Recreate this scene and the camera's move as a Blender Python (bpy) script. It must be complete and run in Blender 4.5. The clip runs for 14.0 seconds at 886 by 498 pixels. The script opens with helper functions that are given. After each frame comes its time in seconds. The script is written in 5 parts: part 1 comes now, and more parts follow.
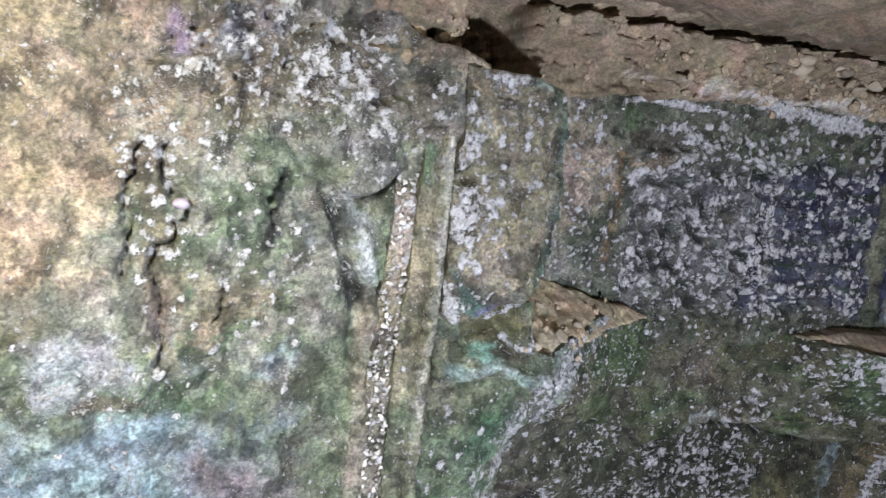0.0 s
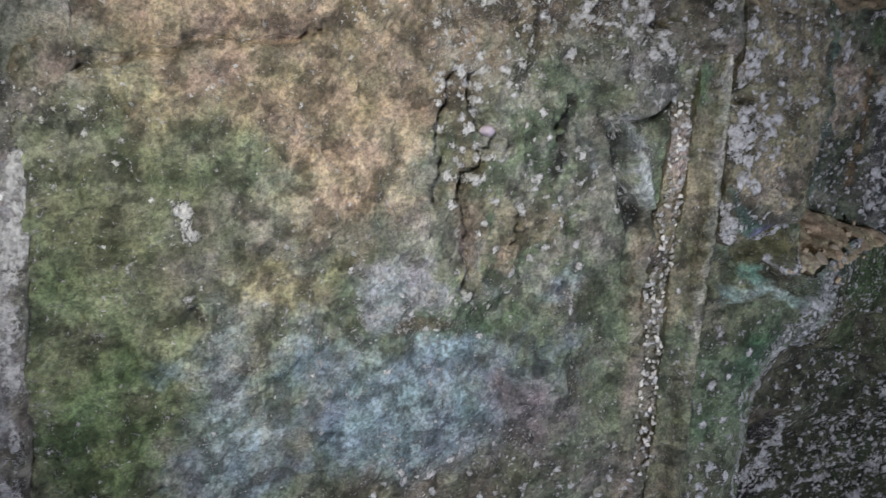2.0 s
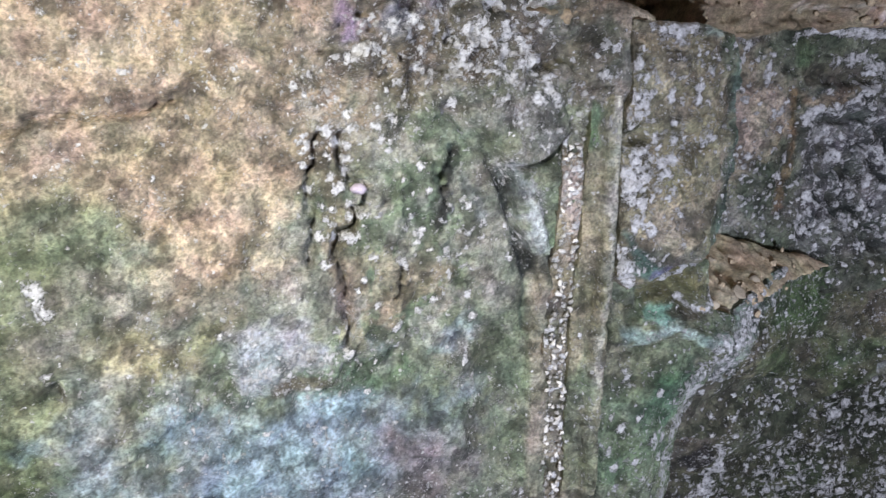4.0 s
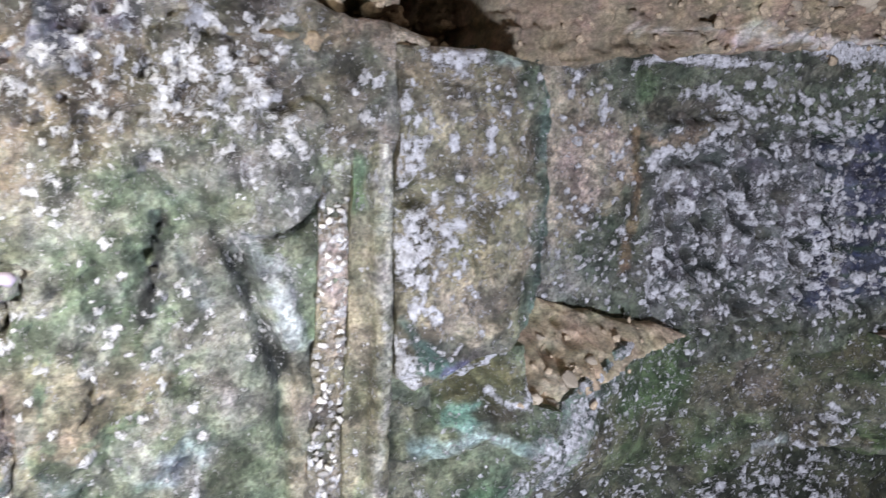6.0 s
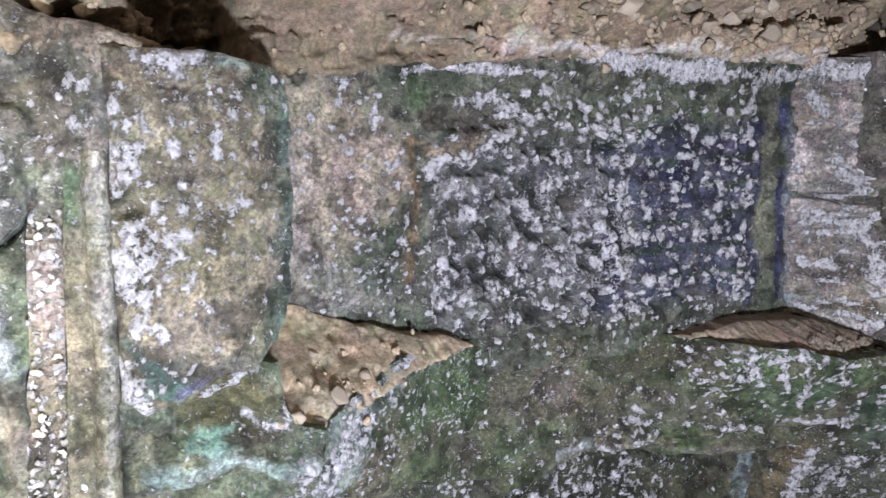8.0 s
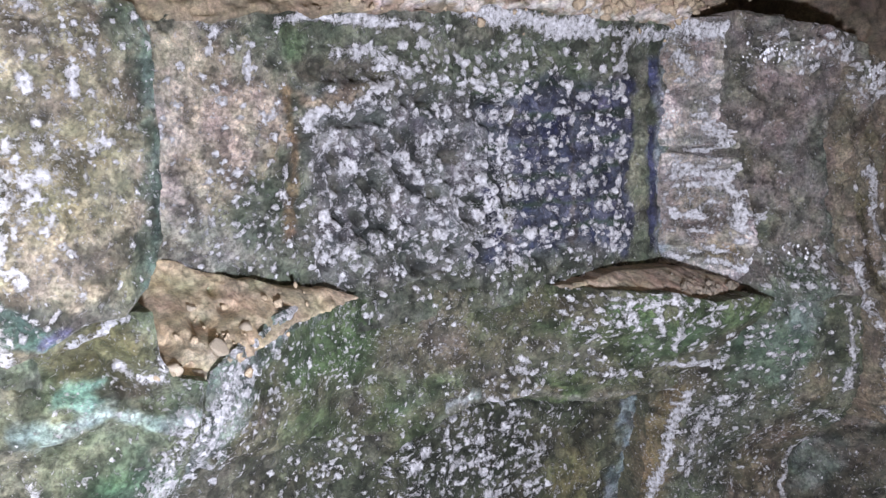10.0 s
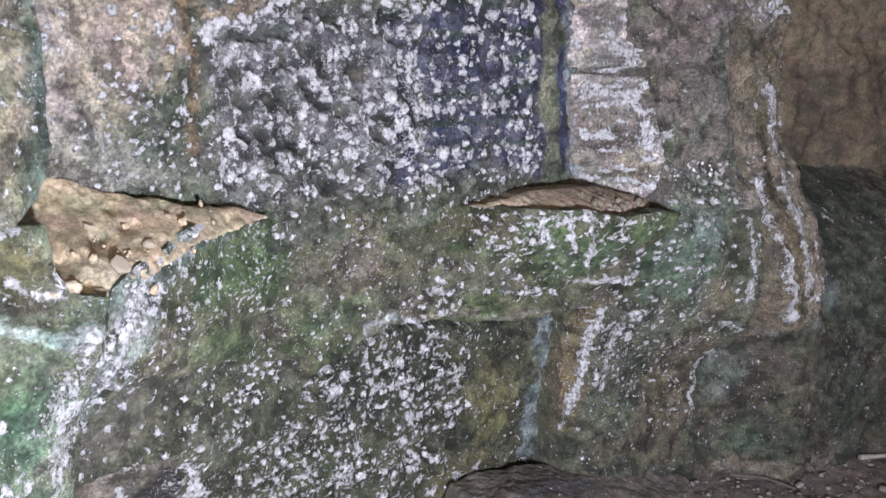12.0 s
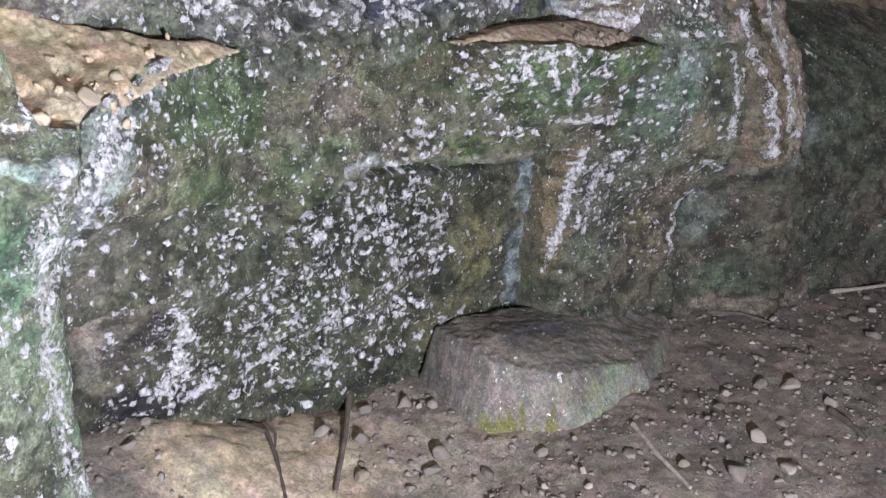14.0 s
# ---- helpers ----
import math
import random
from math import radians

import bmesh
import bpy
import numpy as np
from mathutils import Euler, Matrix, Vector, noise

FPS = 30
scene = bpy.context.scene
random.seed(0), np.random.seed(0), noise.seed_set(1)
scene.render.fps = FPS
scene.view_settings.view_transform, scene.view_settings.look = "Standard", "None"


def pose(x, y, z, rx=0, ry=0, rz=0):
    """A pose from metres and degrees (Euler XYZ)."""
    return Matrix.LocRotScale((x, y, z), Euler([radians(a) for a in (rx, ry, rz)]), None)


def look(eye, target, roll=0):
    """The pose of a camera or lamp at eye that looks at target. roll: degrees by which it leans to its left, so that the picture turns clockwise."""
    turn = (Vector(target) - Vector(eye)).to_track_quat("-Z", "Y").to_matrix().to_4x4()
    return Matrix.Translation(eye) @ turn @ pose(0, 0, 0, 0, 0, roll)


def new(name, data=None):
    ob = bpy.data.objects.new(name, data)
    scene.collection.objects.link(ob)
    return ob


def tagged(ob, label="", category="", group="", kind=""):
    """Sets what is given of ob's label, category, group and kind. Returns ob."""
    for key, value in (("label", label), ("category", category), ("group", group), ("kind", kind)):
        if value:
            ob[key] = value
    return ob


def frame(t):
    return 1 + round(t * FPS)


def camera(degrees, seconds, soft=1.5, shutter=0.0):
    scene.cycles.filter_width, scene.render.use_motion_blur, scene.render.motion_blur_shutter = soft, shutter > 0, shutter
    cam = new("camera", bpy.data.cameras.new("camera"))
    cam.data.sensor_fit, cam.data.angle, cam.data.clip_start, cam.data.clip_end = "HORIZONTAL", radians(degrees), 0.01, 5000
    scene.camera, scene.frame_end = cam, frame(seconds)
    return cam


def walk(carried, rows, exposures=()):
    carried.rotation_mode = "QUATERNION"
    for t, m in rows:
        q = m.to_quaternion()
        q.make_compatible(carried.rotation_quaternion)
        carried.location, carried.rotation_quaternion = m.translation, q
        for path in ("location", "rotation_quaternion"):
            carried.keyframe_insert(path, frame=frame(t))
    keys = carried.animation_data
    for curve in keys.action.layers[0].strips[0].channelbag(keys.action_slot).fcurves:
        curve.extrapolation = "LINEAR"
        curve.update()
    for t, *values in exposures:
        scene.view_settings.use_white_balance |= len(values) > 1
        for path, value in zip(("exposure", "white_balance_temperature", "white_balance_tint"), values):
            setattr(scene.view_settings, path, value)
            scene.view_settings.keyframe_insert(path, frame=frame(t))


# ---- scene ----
cam = camera(58.7, 14.0, soft=1.2, shutter=0.3)
PATH = [
    (0, (-1.133, -1.542, 1.381), (-0.354, 0.286, 1.147), 6.0),
    (0.5, (-1.243, -1.512, 1.396), (-0.447, 0.303, 1.127), 5.8),
    (1, (-1.359, -1.483, 1.359), (-0.579, 0.336, 1.07), 5.2),
    (1.5, (-1.445, -1.469, 1.311), (-0.757, 0.383, 0.999), 4.3),
    (2, (-1.454, -1.478, 1.296), (-0.901, 0.412, 0.947), 3.0),
    (2.2, (-1.447, -1.478, 1.303), (-0.928, 0.418, 0.934), 2.5),
    (4.3, (-1.153, -1.505, 1.428), (-0.674, 0.397, 1.036), 0.8),
    (4.5, (-1.119, -1.479, 1.431), (-0.632, 0.423, 1.05), 0.6),
    (5, (-1.038, -1.358, 1.446), (-0.534, 0.542, 1.076), 0.5),
    (5.5, (-0.958, -1.281, 1.462), (-0.393, 0.605, 1.107), 0.6),
    (6, (-0.843, -1.252, 1.453), (-0.212, 0.617, 1.121), 0.5),
    (6.5, (-0.742, -1.261, 1.452), (-0.064, 0.597, 1.152), -0.1),
    (7, (-0.679, -1.273, 1.445), (0.047, 0.57, 1.17), -0.5),
    (7.5, (-0.645, -1.289, 1.43), (0.15, 0.528, 1.173), -0.7),
    (8, (-0.626, -1.3, 1.413), (0.241, 0.485, 1.161), -0.9),
    (8.2, (-0.615, -1.313, 1.41), (0.269, 0.462, 1.154), -0.8),
    (10.3, (-0.603, -1.328, 1.327), (0.508, 0.31, 1.042), -1.9),
    (10.5, (-0.6, -1.33, 1.321), (0.526, 0.297, 1.029), -1.9),
    (11, (-0.591, -1.335, 1.303), (0.576, 0.26, 0.991), -2.2),
    (11.5, (-0.583, -1.337, 1.286), (0.619, 0.223, 0.938), -2.5),
    (12, (-0.594, -1.34, 1.263), (0.632, 0.19, 0.868), -2.7),
    (12.5, (-0.598, -1.332, 1.232), (0.637, 0.173, 0.773), -3.1),
    (13, (-0.598, -1.327, 1.208), (0.634, 0.154, 0.671), -3.5),
    (13.5, (-0.605, -1.322, 1.193), (0.616, 0.133, 0.569), -3.9),
    (14, (-0.609, -1.323, 1.188), (0.597, 0.11, 0.486), -4.2),
]
walk(cam, [(t, look(eye, target, roll)) for t, eye, target, roll in PATH],
     exposures=[(0, -0.1, 6600, 5), (0.5, -0.25, 6600, 5), (1, -0.75, 6600, 5), (1.5, -0.9, 6600, 5), (2.2, -1.2, 6600, 5), (4.3, -0.2, 6400, 8), (5.2, 0.02, 6400, 8.5),
                (7, 0.38, 6550, 9), (9, 0.66, 6600, 9.5), (14, 0.94, 6750, 9.5)])

# ---- light and surroundings ----
world = bpy.data.worlds.new("world")
scene.world = world
world.use_nodes = True
world.node_tree.nodes["Background"].inputs[0].default_value = (0.9, 0.95, 1.0, 1)
world.node_tree.nodes["Background"].inputs[1].default_value = 0.02


def lamp(name, kind, energy, at, colour, size, target=None, spread=60):
    data = bpy.data.lights.new(name, kind)
    data.energy, data.color, data.shadow_soft_size = energy, colour, size
    ob = new(name, data)
    ob.matrix_basis = look(at, target) if target else pose(*at)
    if kind == "SPOT":
        data.spot_size, data.spot_blend = radians(spread), 1.0
    return ob


# The hand lamp, held low in front of the wall, and a torch on the far end of the relief
lamp("hand_lamp", "POINT", 178, (-0.55, -1.80, 0.84), (0.88, 0.94, 1.16), 0.035)
lamp("torch", "SPOT", 295, (-1.80, -1.75, 1.75), (1.0, 0.97, 0.88), 0.04, (-1.27, -0.28, 1.24), 48)

# ---- noise ----
LATTICE = [np.random.RandomState(k).rand(256, 256) for k in range(12)]


def vnoise(u, v, k):
    iu, iv = np.floor(u).astype(int), np.floor(v).astype(int)
    fu, fv = u - iu, v - iv
    fu, fv = fu * fu * (3 - 2 * fu), fv * fv * (3 - 2 * fv)
    g = LATTICE[k % 12]
    a, b = g[iu & 255, iv & 255], g[(iu + 1) & 255, iv & 255]
    c, d = g[iu & 255, (iv + 1) & 255], g[(iu + 1) & 255, (iv + 1) & 255]
    return (a * (1 - fu) + b * fu) * (1 - fv) + (c * (1 - fu) + d * fu) * fv


def fbm(u, v, freq, octaves=4, k=0):
    """Fractal noise, about -1 to 1; freq: lumps a metre."""
    out, amp, total = np.zeros_like(u), 1.0, 0.0
    for o in range(octaves):
        out += amp * (2 * vnoise(u * freq + 17.3 * k + 5 * o, v * freq + 9.1 * k + 3 * o, k + o) - 1)
        total += amp
        freq, amp = freq * 2.03, amp * 0.55
    return 1.6 * out / total


def ramp(v, a, b):
    s = np.clip((v - a) / (b - a), 0, 1)
    return s * s * (3 - 2 * s)


def bump(x, z, cx, cz, rx, rz=None):
    """A smooth hump of height 1."""
    rz = rz or rx
    return np.exp(-(((x - cx) / rx) ** 2 + ((z - cz) / rz) ** 2))


def line_distance(x, z, points):
    best = np.full(x.shape, 9.0)
    for (ax, az), (bx, bz) in zip(points[:-1], points[1:]):
        dx, dz = bx - ax, bz - az
        s = np.clip(((x - ax) * dx + (z - az) * dz) / (dx * dx + dz * dz + 1e-12), 0, 1)
        best = np.minimum(best, np.hypot(x - ax - s * dx, z - az - s * dz))
    return best


def groove(x, z, points, width, ragged=0.01):
    """1 along a ragged line, 0 away from it."""
    wx, wz = x + ragged * fbm(x, z, 25, 3, 3), z + ragged * fbm(x, z, 25, 3, 4)
    return 1 - ramp(line_distance(wx, wz, points), 0.3 * width, width)


def cells(u, v, freq, k=0, jitter=0.9):
    """Scattered seeds, freq a metre: the distance to the nearest one, in cells, and two random numbers of its own."""
    u, v = u * freq + 31, v * freq + 57
    iu, iv = np.floor(u).astype(int), np.floor(v).astype(int)
    best, r1, r2 = np.full(u.shape, 9.0), np.zeros(u.shape), np.zeros(u.shape)
    g = [LATTICE[(k + i) % 12] for i in range(4)]
    for du in (-1, 0, 1):
        for dv in (-1, 0, 1):
            a, b = (iu + du) & 255, (iv + dv) & 255
            d = np.hypot(iu + du + 0.5 + jitter * (g[0][a, b] - 0.5) - u, iv + dv + 0.5 + jitter * (g[1][a, b] - 0.5) - v)
            near = d < best
            best, r1, r2 = np.where(near, d, best), np.where(near, g[2][a, b], r1), np.where(near, g[3][a, b], r2)
    return best, r1, r2


def box(x, z, x0, x1, z0, z1, soft=0.03):
    """1 inside an upright rectangle, falling off over soft metres."""
    return ramp(x, x0 - soft, x0 + soft) * ramp(-x, -x1 - soft, -x1 + soft) * ramp(z, z0 - soft, z0 + soft) * ramp(-z, -z1 - soft, -z1 + soft)


# ---- colours (base colours) ----
TAN, SOIL, PALE_SOIL, BROWN = (0.40, 0.32, 0.24), (0.26, 0.20, 0.14), (0.38, 0.30, 0.205), (0.19, 0.16, 0.12)
GREEN, LEAF, TURQ = (0.165, 0.195, 0.125), (0.15, 0.215, 0.13), (0.24, 0.40, 0.34)
BLUEGREY, GREY, PINK = (0.31, 0.385, 0.455), (0.26, 0.25, 0.225), (0.48, 0.40, 0.37)
NEAR_BLACK, OLIVE = (0.035, 0.033, 0.035), (0.17, 0.16, 0.085)


class Coat:
    """Stains, growth, paint and salt crust on one surface, by place on it."""

    def __init__(self, x, z, base, other, freq=7, k=0):
        self.x, self.z = x, z
        self.n1, self.n2 = fbm(x, z, 14, 5, k + 1), fbm(x, z, 60, 3, k + 5)
        self.wx, self.wz = x + 0.03 * fbm(x, z, 9, 4, k + 2), z + 0.03 * fbm(x, z, 9, 4, k + 3)
        m = ramp(fbm(x, z, freq, 5, k), -0.5, 0.5)[:, None]
        self.col = np.array(base) * (1 - m) + np.array(other) * m
        self.spk, self.crust, self.patch = np.full(x.shape, 0.06), np.zeros(x.shape), np.zeros(x.shape)
        self.fx, self.fz = x + 0.004 * fbm(x, z, 70, 3, k + 6), z + 0.004 * fbm(x, z, 70, 3, k + 7)

    def area(self, cx, cz, rx, rz, soft=0.5):
        d = np.hypot((self.wx - cx) / rx, (self.wz - cz) / rz)
        return np.clip((1 - d) / soft + 0.55 * self.n1 + 0.25 * self.n2, 0, 1)

    def tint(self, m, colour, amount=1.0):
        m = np.clip(m * amount, 0, 1)[:, None]
        self.col = self.col * (1 - m) + np.array(colour) * m
        return self

    def blob(self, cx, cz, rx, rz, colour, amount=1.0, soft=0.5):
        return self.tint(self.area(cx, cz, rx, rz, soft), colour, amount)

    def path(self, points, width, colour, amount=1.0):
        d = line_distance(self.wx * 0.5 + self.x * 0.5, self.wz * 0.5 + self.z * 0.5, points) / width
        return self.tint(np.clip(1.5 * (1 - d) + 1.0 * self.n1 + 0.8 * self.n2, 0, 1), colour, amount)

    def specks(self, cx, cz, rx, rz, amount):
        self.spk = np.maximum(self.spk, amount * np.clip(self.area(cx, cz, rx, rz, 0.7), 0, 1))
        return self

    def spots(self, mask, freq, share, size=0.42, k=0, tall=1.0, jitter=0.9):
        """Separate ragged white spots where mask is high; share: how many of the seeds bear one."""
        d, r1, r2 = cells(self.fx, self.fz / tall, freq, k, jitter)
        here = r1 < share * mask * (0.55 + 0.9 * ramp(self.n1, -0.5, 0.6))
        self.patch = np.maximum(self.patch, here * np.clip((size * (0.45 + 0.8 * r2) - d) / 0.30 + 0.35, 0, 1))
        return self

    def crust_path(self, points, width, amount=1.0):
        """A solid white run along a line, broken at its edges."""
        d = line_distance(self.fx * 0.7 + self.wx * 0.3, self.fz * 0.7 + self.wz * 0.3, points) / width
        self.patch = np.maximum(self.patch, amount * np.clip(1.3 - d + 0.75 * self.n1 + 0.6 * self.n2, 0, 1))
        return self

    def wipe(self, mask):
        """Takes the salts away where mask is 1."""
        self.spk, self.crust, self.patch = self.spk * (1 - mask), self.crust * (1 - mask), self.patch * (1 - mask)
        return self

    def salt(self, cx, cz, rx, rz, amount):
        self.crust = np.maximum(self.crust, amount * self.area(cx, cz, 1.25 * rx, 1.25 * rz, 1.0))
        return self

    def salt_line(self, points, width, amount=1.0):
        d = line_distance(self.wx * 0.6 + self.x * 0.4, self.wz * 0.6 + self.z * 0.4, points) / width
        self.crust = np.maximum(self.crust, amount * np.clip(1.15 * (1 - 0.75 * d) + 0.5 * self.n1, 0, 1) ** 1.3)
        return self


# ---- materials ----
def nodes_of(name):
    m = bpy.data.materials.new(name)
    m.use_nodes = True
    t = m.node_tree
    return m, t, t.nodes["Principled BSDF"]


def add(t, kind, **values):
    n = t.nodes.new(kind)
    for key, value in values.items():
        n.inputs[key].default_value = value
    return n


def math_node(t, op, a, b=0.5):
    n = t.nodes.new("ShaderNodeMath")
    n.operation = op
    for i, v in enumerate((a, b)):
        if isinstance(v, (int, float)):
            n.inputs[i].default_value = v
        else:
            t.links.new(v, n.inputs[i])
    return n.outputs[0]


def span(t, v, a, b, lo=0.0, hi=1.0):
    n = t.nodes.new("ShaderNodeMapRange")
    n.interpolation_type = "SMOOTHSTEP"
    t.links.new(v, n.inputs[0])
    for i, value in enumerate((a, b, lo, hi)):
        n.inputs[i + 1].default_value = value
    return n.outputs[0]


def mix(t, kind, f, a, b):
    n = t.nodes.new("ShaderNodeMix")
    n.data_type, n.blend_type = "RGBA", kind
    for sock, v in ((n.inputs[0], f), (n.inputs[6], a), (n.inputs[7], b)):
        if isinstance(v, (int, float, tuple)):
            sock.default_value = v
        else:
            t.links.new(v, sock)
    return n.outputs[2]


def attribute(t, name):
    n = t.nodes.new("ShaderNodeAttribute")
    n.attribute_name = name
    return n


def noise_tex(t, where, scale, detail=4, rough=0.6):
    n = add(t, "ShaderNodeTexNoise", Scale=scale, Detail=detail, Roughness=rough)
    t.links.new(where, n.inputs["Vector"])
    return n


def weathered(name, grain=1.0, rough=0.72, relief=1.0, salts=True, reach=0.017):
    """Mineral surface coloured by its own coat, with grain, salt specks and crust."""
    m, t, b = nodes_of(name)
    where = t.nodes.new("ShaderNodeTexCoord").outputs["Object"]
    coat = attribute(t, "coat").outputs["Color"]
    mid, fine, dust = noise_tex(t, where, 30, 9, 0.70), noise_tex(t, where, 150, 6, 0.75), noise_tex(t, where, 15, 6, 0.65)
    v = math_node(t, "MULTIPLY", span(t, mid.outputs[0], 0.36, 0.64, 1 - 0.34 * grain, 1 + 0.34 * grain), span(t, fine.outputs[0], 0.36, 0.64, 1 - 0.42 * grain, 1 + 0.40 * grain))
    c = mix(t, "MULTIPLY", 1.0, coat, v)
    c = mix(t, "OVERLAY", 0.24, c, dust.outputs["Color"])
    height = math_node(t, "ADD", mid.outputs[0], math_node(t, "MULTIPLY", fine.outputs[0], 0.65))
    if salts:
        spk, crust = attribute(t, "spk").outputs["Fac"], attribute(t, "crust").outputs["Fac"]
        where2 = where
        for source, far in ((mid, 0.030), (fine, 0.010)):
            warp = t.nodes.new("ShaderNodeVectorMath")
            warp.operation = "MULTIPLY_ADD"
            t.links.new(source.outputs["Color"], warp.inputs[0])
            warp.inputs[1].default_value = (far, far, far)
            t.links.new(where2, warp.inputs[2])
            where2 = warp.outputs[0]
        dense = math_node(t, "ADD", math_node(t, "MULTIPLY", spk, 0.74), math_node(t, "MULTIPLY", crust, 0.55))
        dense = math_node(t, "MULTIPLY", dense, span(t, dust.outputs[0], 0.40, 0.60, 0.20, 1.45))
        drip = t.nodes.new("ShaderNodeVectorMath")
        drip.operation = "MULTIPLY"
        t.links.new(where2, drip.inputs[0])
        drip.inputs[1].default_value = (1.0, 1.0, 0.62)
        coarse = noise_tex(t, drip.outputs[0], 34, 8, 0.72).outputs[0]
        flaky = noise_tex(t, drip.outputs[0], 105, 8, 0.75).outputs[0]
        tiny = noise_tex(t, where2, 240, 6, 0.7).outputs[0]
        broken = math_node(t, "ADD", math_node(t, "MULTIPLY", coarse, 0.22), math_node(t, "MULTIPLY", flaky, 0.78))
        total = None
        for scale, share, size in ((60, 0.40, 0.38), (110, 0.55, 0.40), (190, 0.60, 0.42), (320, 0.55, 0.44)):
            vor = add(t, "ShaderNodeTexVoronoi", Scale=scale)
            t.links.new(where2, vor.inputs["Vector"])
            sep = t.nodes.new("ShaderNodeSeparateColor")
            t.links.new(vor.outputs["Color"], sep.inputs[0])
            here = math_node(t, "LESS_THAN", sep.outputs[0], math_node(t, "MULTIPLY", dense, share))
            radius = math_node(t, "MULTIPLY", math_node(t, "ADD", sep.outputs[1], 0.30), size)
            ragged = math_node(t, "MULTIPLY", math_node(t, "SUBTRACT", tiny if scale > 100 else flaky, 0.50), 1.7)
            spot = span(t, math_node(t, "ADD", math_node(t, "SUBTRACT", radius, vor.outputs["Distance"]), ragged), 0.0, 0.10)
            spot = math_node(t, "MULTIPLY", math_node(t, "MULTIPLY", spot, here), span(t, sep.outputs[2], 0, 1, 0.55, 1.0))
            total = spot if total is None else math_node(t, "MAXIMUM", total, spot)
        for field, source, gain, a, b2 in ((broken, crust, 0.135, 0.585, 0.625), (flaky, spk, 0.07, 0.640, 0.685)):
            film = span(t, math_node(t, "ADD", math_node(t, "MULTIPLY", source, gain), field), a, b2)
            total = math_node(t, "MAXIMUM", total, math_node(t, "MULTIPLY", film, 0.92))
        laid = attribute(t, "patch").outputs["Fac"]
        crumbs = math_node(t, "ADD", math_node(t, "MULTIPLY", math_node(t, "SUBTRACT", flaky, 0.49), 3.2), math_node(t, "MULTIPLY", math_node(t, "SUBTRACT", tiny, 0.49), 3.4))
        patch = math_node(t, "ADD", math_node(t, "MULTIPLY", laid, 0.86), math_node(t, "MULTIPLY", crumbs, span(t, laid, 0.0, 0.4, 0.3, 1.0)))
        total = math_node(t, "MAXIMUM", total, span(t, patch, 0.36, 0.68))
        c = mix(t, "MIX", math_node(t, "MULTIPLY", total, 1.0), c, mix(t, "MIX", span(t, fine.outputs[0], 0.35, 0.65), (0.62, 0.60, 0.615, 1), (0.97, 0.955, 0.965, 1)))
        height = math_node(t, "ADD", height, math_node(t, "MULTIPLY", total, 0.9))
    t.links.new(c, b.inputs["Base Color"])
    t.links.new(span(t, fine.outputs[0], 0.3, 0.7, rough - 0.14, rough + 0.14), b.inputs["Roughness"])
    b.inputs["Specular IOR Level"].default_value = 0.35
    bm = add(t, "ShaderNodeBump", Strength=relief, Distance=reach)
    t.links.new(height, bm.inputs["Height"])
    t.links.new(bm.outputs[0], b.inputs["Normal"])
    return m


STUCCO = weathered("weathered_stucco")
EARTH = weathered("dry_earth", 0.75, 0.92, 0.9, False, 0.006)
ROCK = weathered("field_stone", 0.8, 0.85, 0.35)


def tinted(name, colour, rough=0.85, grain=80, spread=0.35):
    """Plain stone or wood whose tone differs from piece to piece."""
    m, t, b = nodes_of(name)
    where = t.nodes.new("ShaderNodeTexCoord").outputs["Object"]
    n, n2 = noise_tex(t, where, grain, 6, 0.7), noise_tex(t, where, grain * 4, 3, 0.7)
    info = t.nodes.new("ShaderNodeObjectInfo").outputs["Random"]
    tone = math_node(t, "MULTIPLY", span(t, n.outputs[0], 0.3, 0.7, 0.65, 1.3), span(t, info, 0, 1, 1 - spread, 1 + spread))
    tone = math_node(t, "MULTIPLY", tone, span(t, n2.outputs[0], 0.3, 0.7, 0.8, 1.2))
    t.links.new(mix(t, "MULTIPLY", 1.0, (*colour, 1), tone), b.inputs["Base Color"])
    b.inputs["Roughness"].default_value = rough
    bm = add(t, "ShaderNodeBump", Strength=0.5, Distance=0.003)
    t.links.new(n.outputs[0], bm.inputs["Height"])
    t.links.new(bm.outputs[0], b.inputs["Normal"])
    return m


PEBBLE = tinted("pebble_stone", (0.25, 0.215, 0.185))
PALE_STONE = tinted("limestone_rubble", (0.33, 0.275, 0.205))
DARK_STONE = tinted("dark_stone", (0.16, 0.135, 0.115))
WOOD = tinted("dead_wood", (0.10, 0.08, 0.065), 0.8, 60)
PALE_WOOD = tinted("bleached_wood", (0.22, 0.19, 0.16), 0.8, 60)
SALT = tinted("salt_crust", (0.74, 0.73, 0.75), 0.8, 120, 0.1)
BEAD = tinted("crusted_bead", (0.50, 0.47, 0.44), 0.85, 140, 0.45)
LILAC = tinted("lilac_pebble_stone", (0.40, 0.34, 0.41), 0.8, 120, 0.1)
DARK_CLOD = tinted("damp_earth_clod", (0.20, 0.165, 0.125), 0.95, 120, 0.1)
EARTH_CLOD = tinted("earth_clod", (0.34, 0.265, 0.18), 0.95, 120, 0.1)


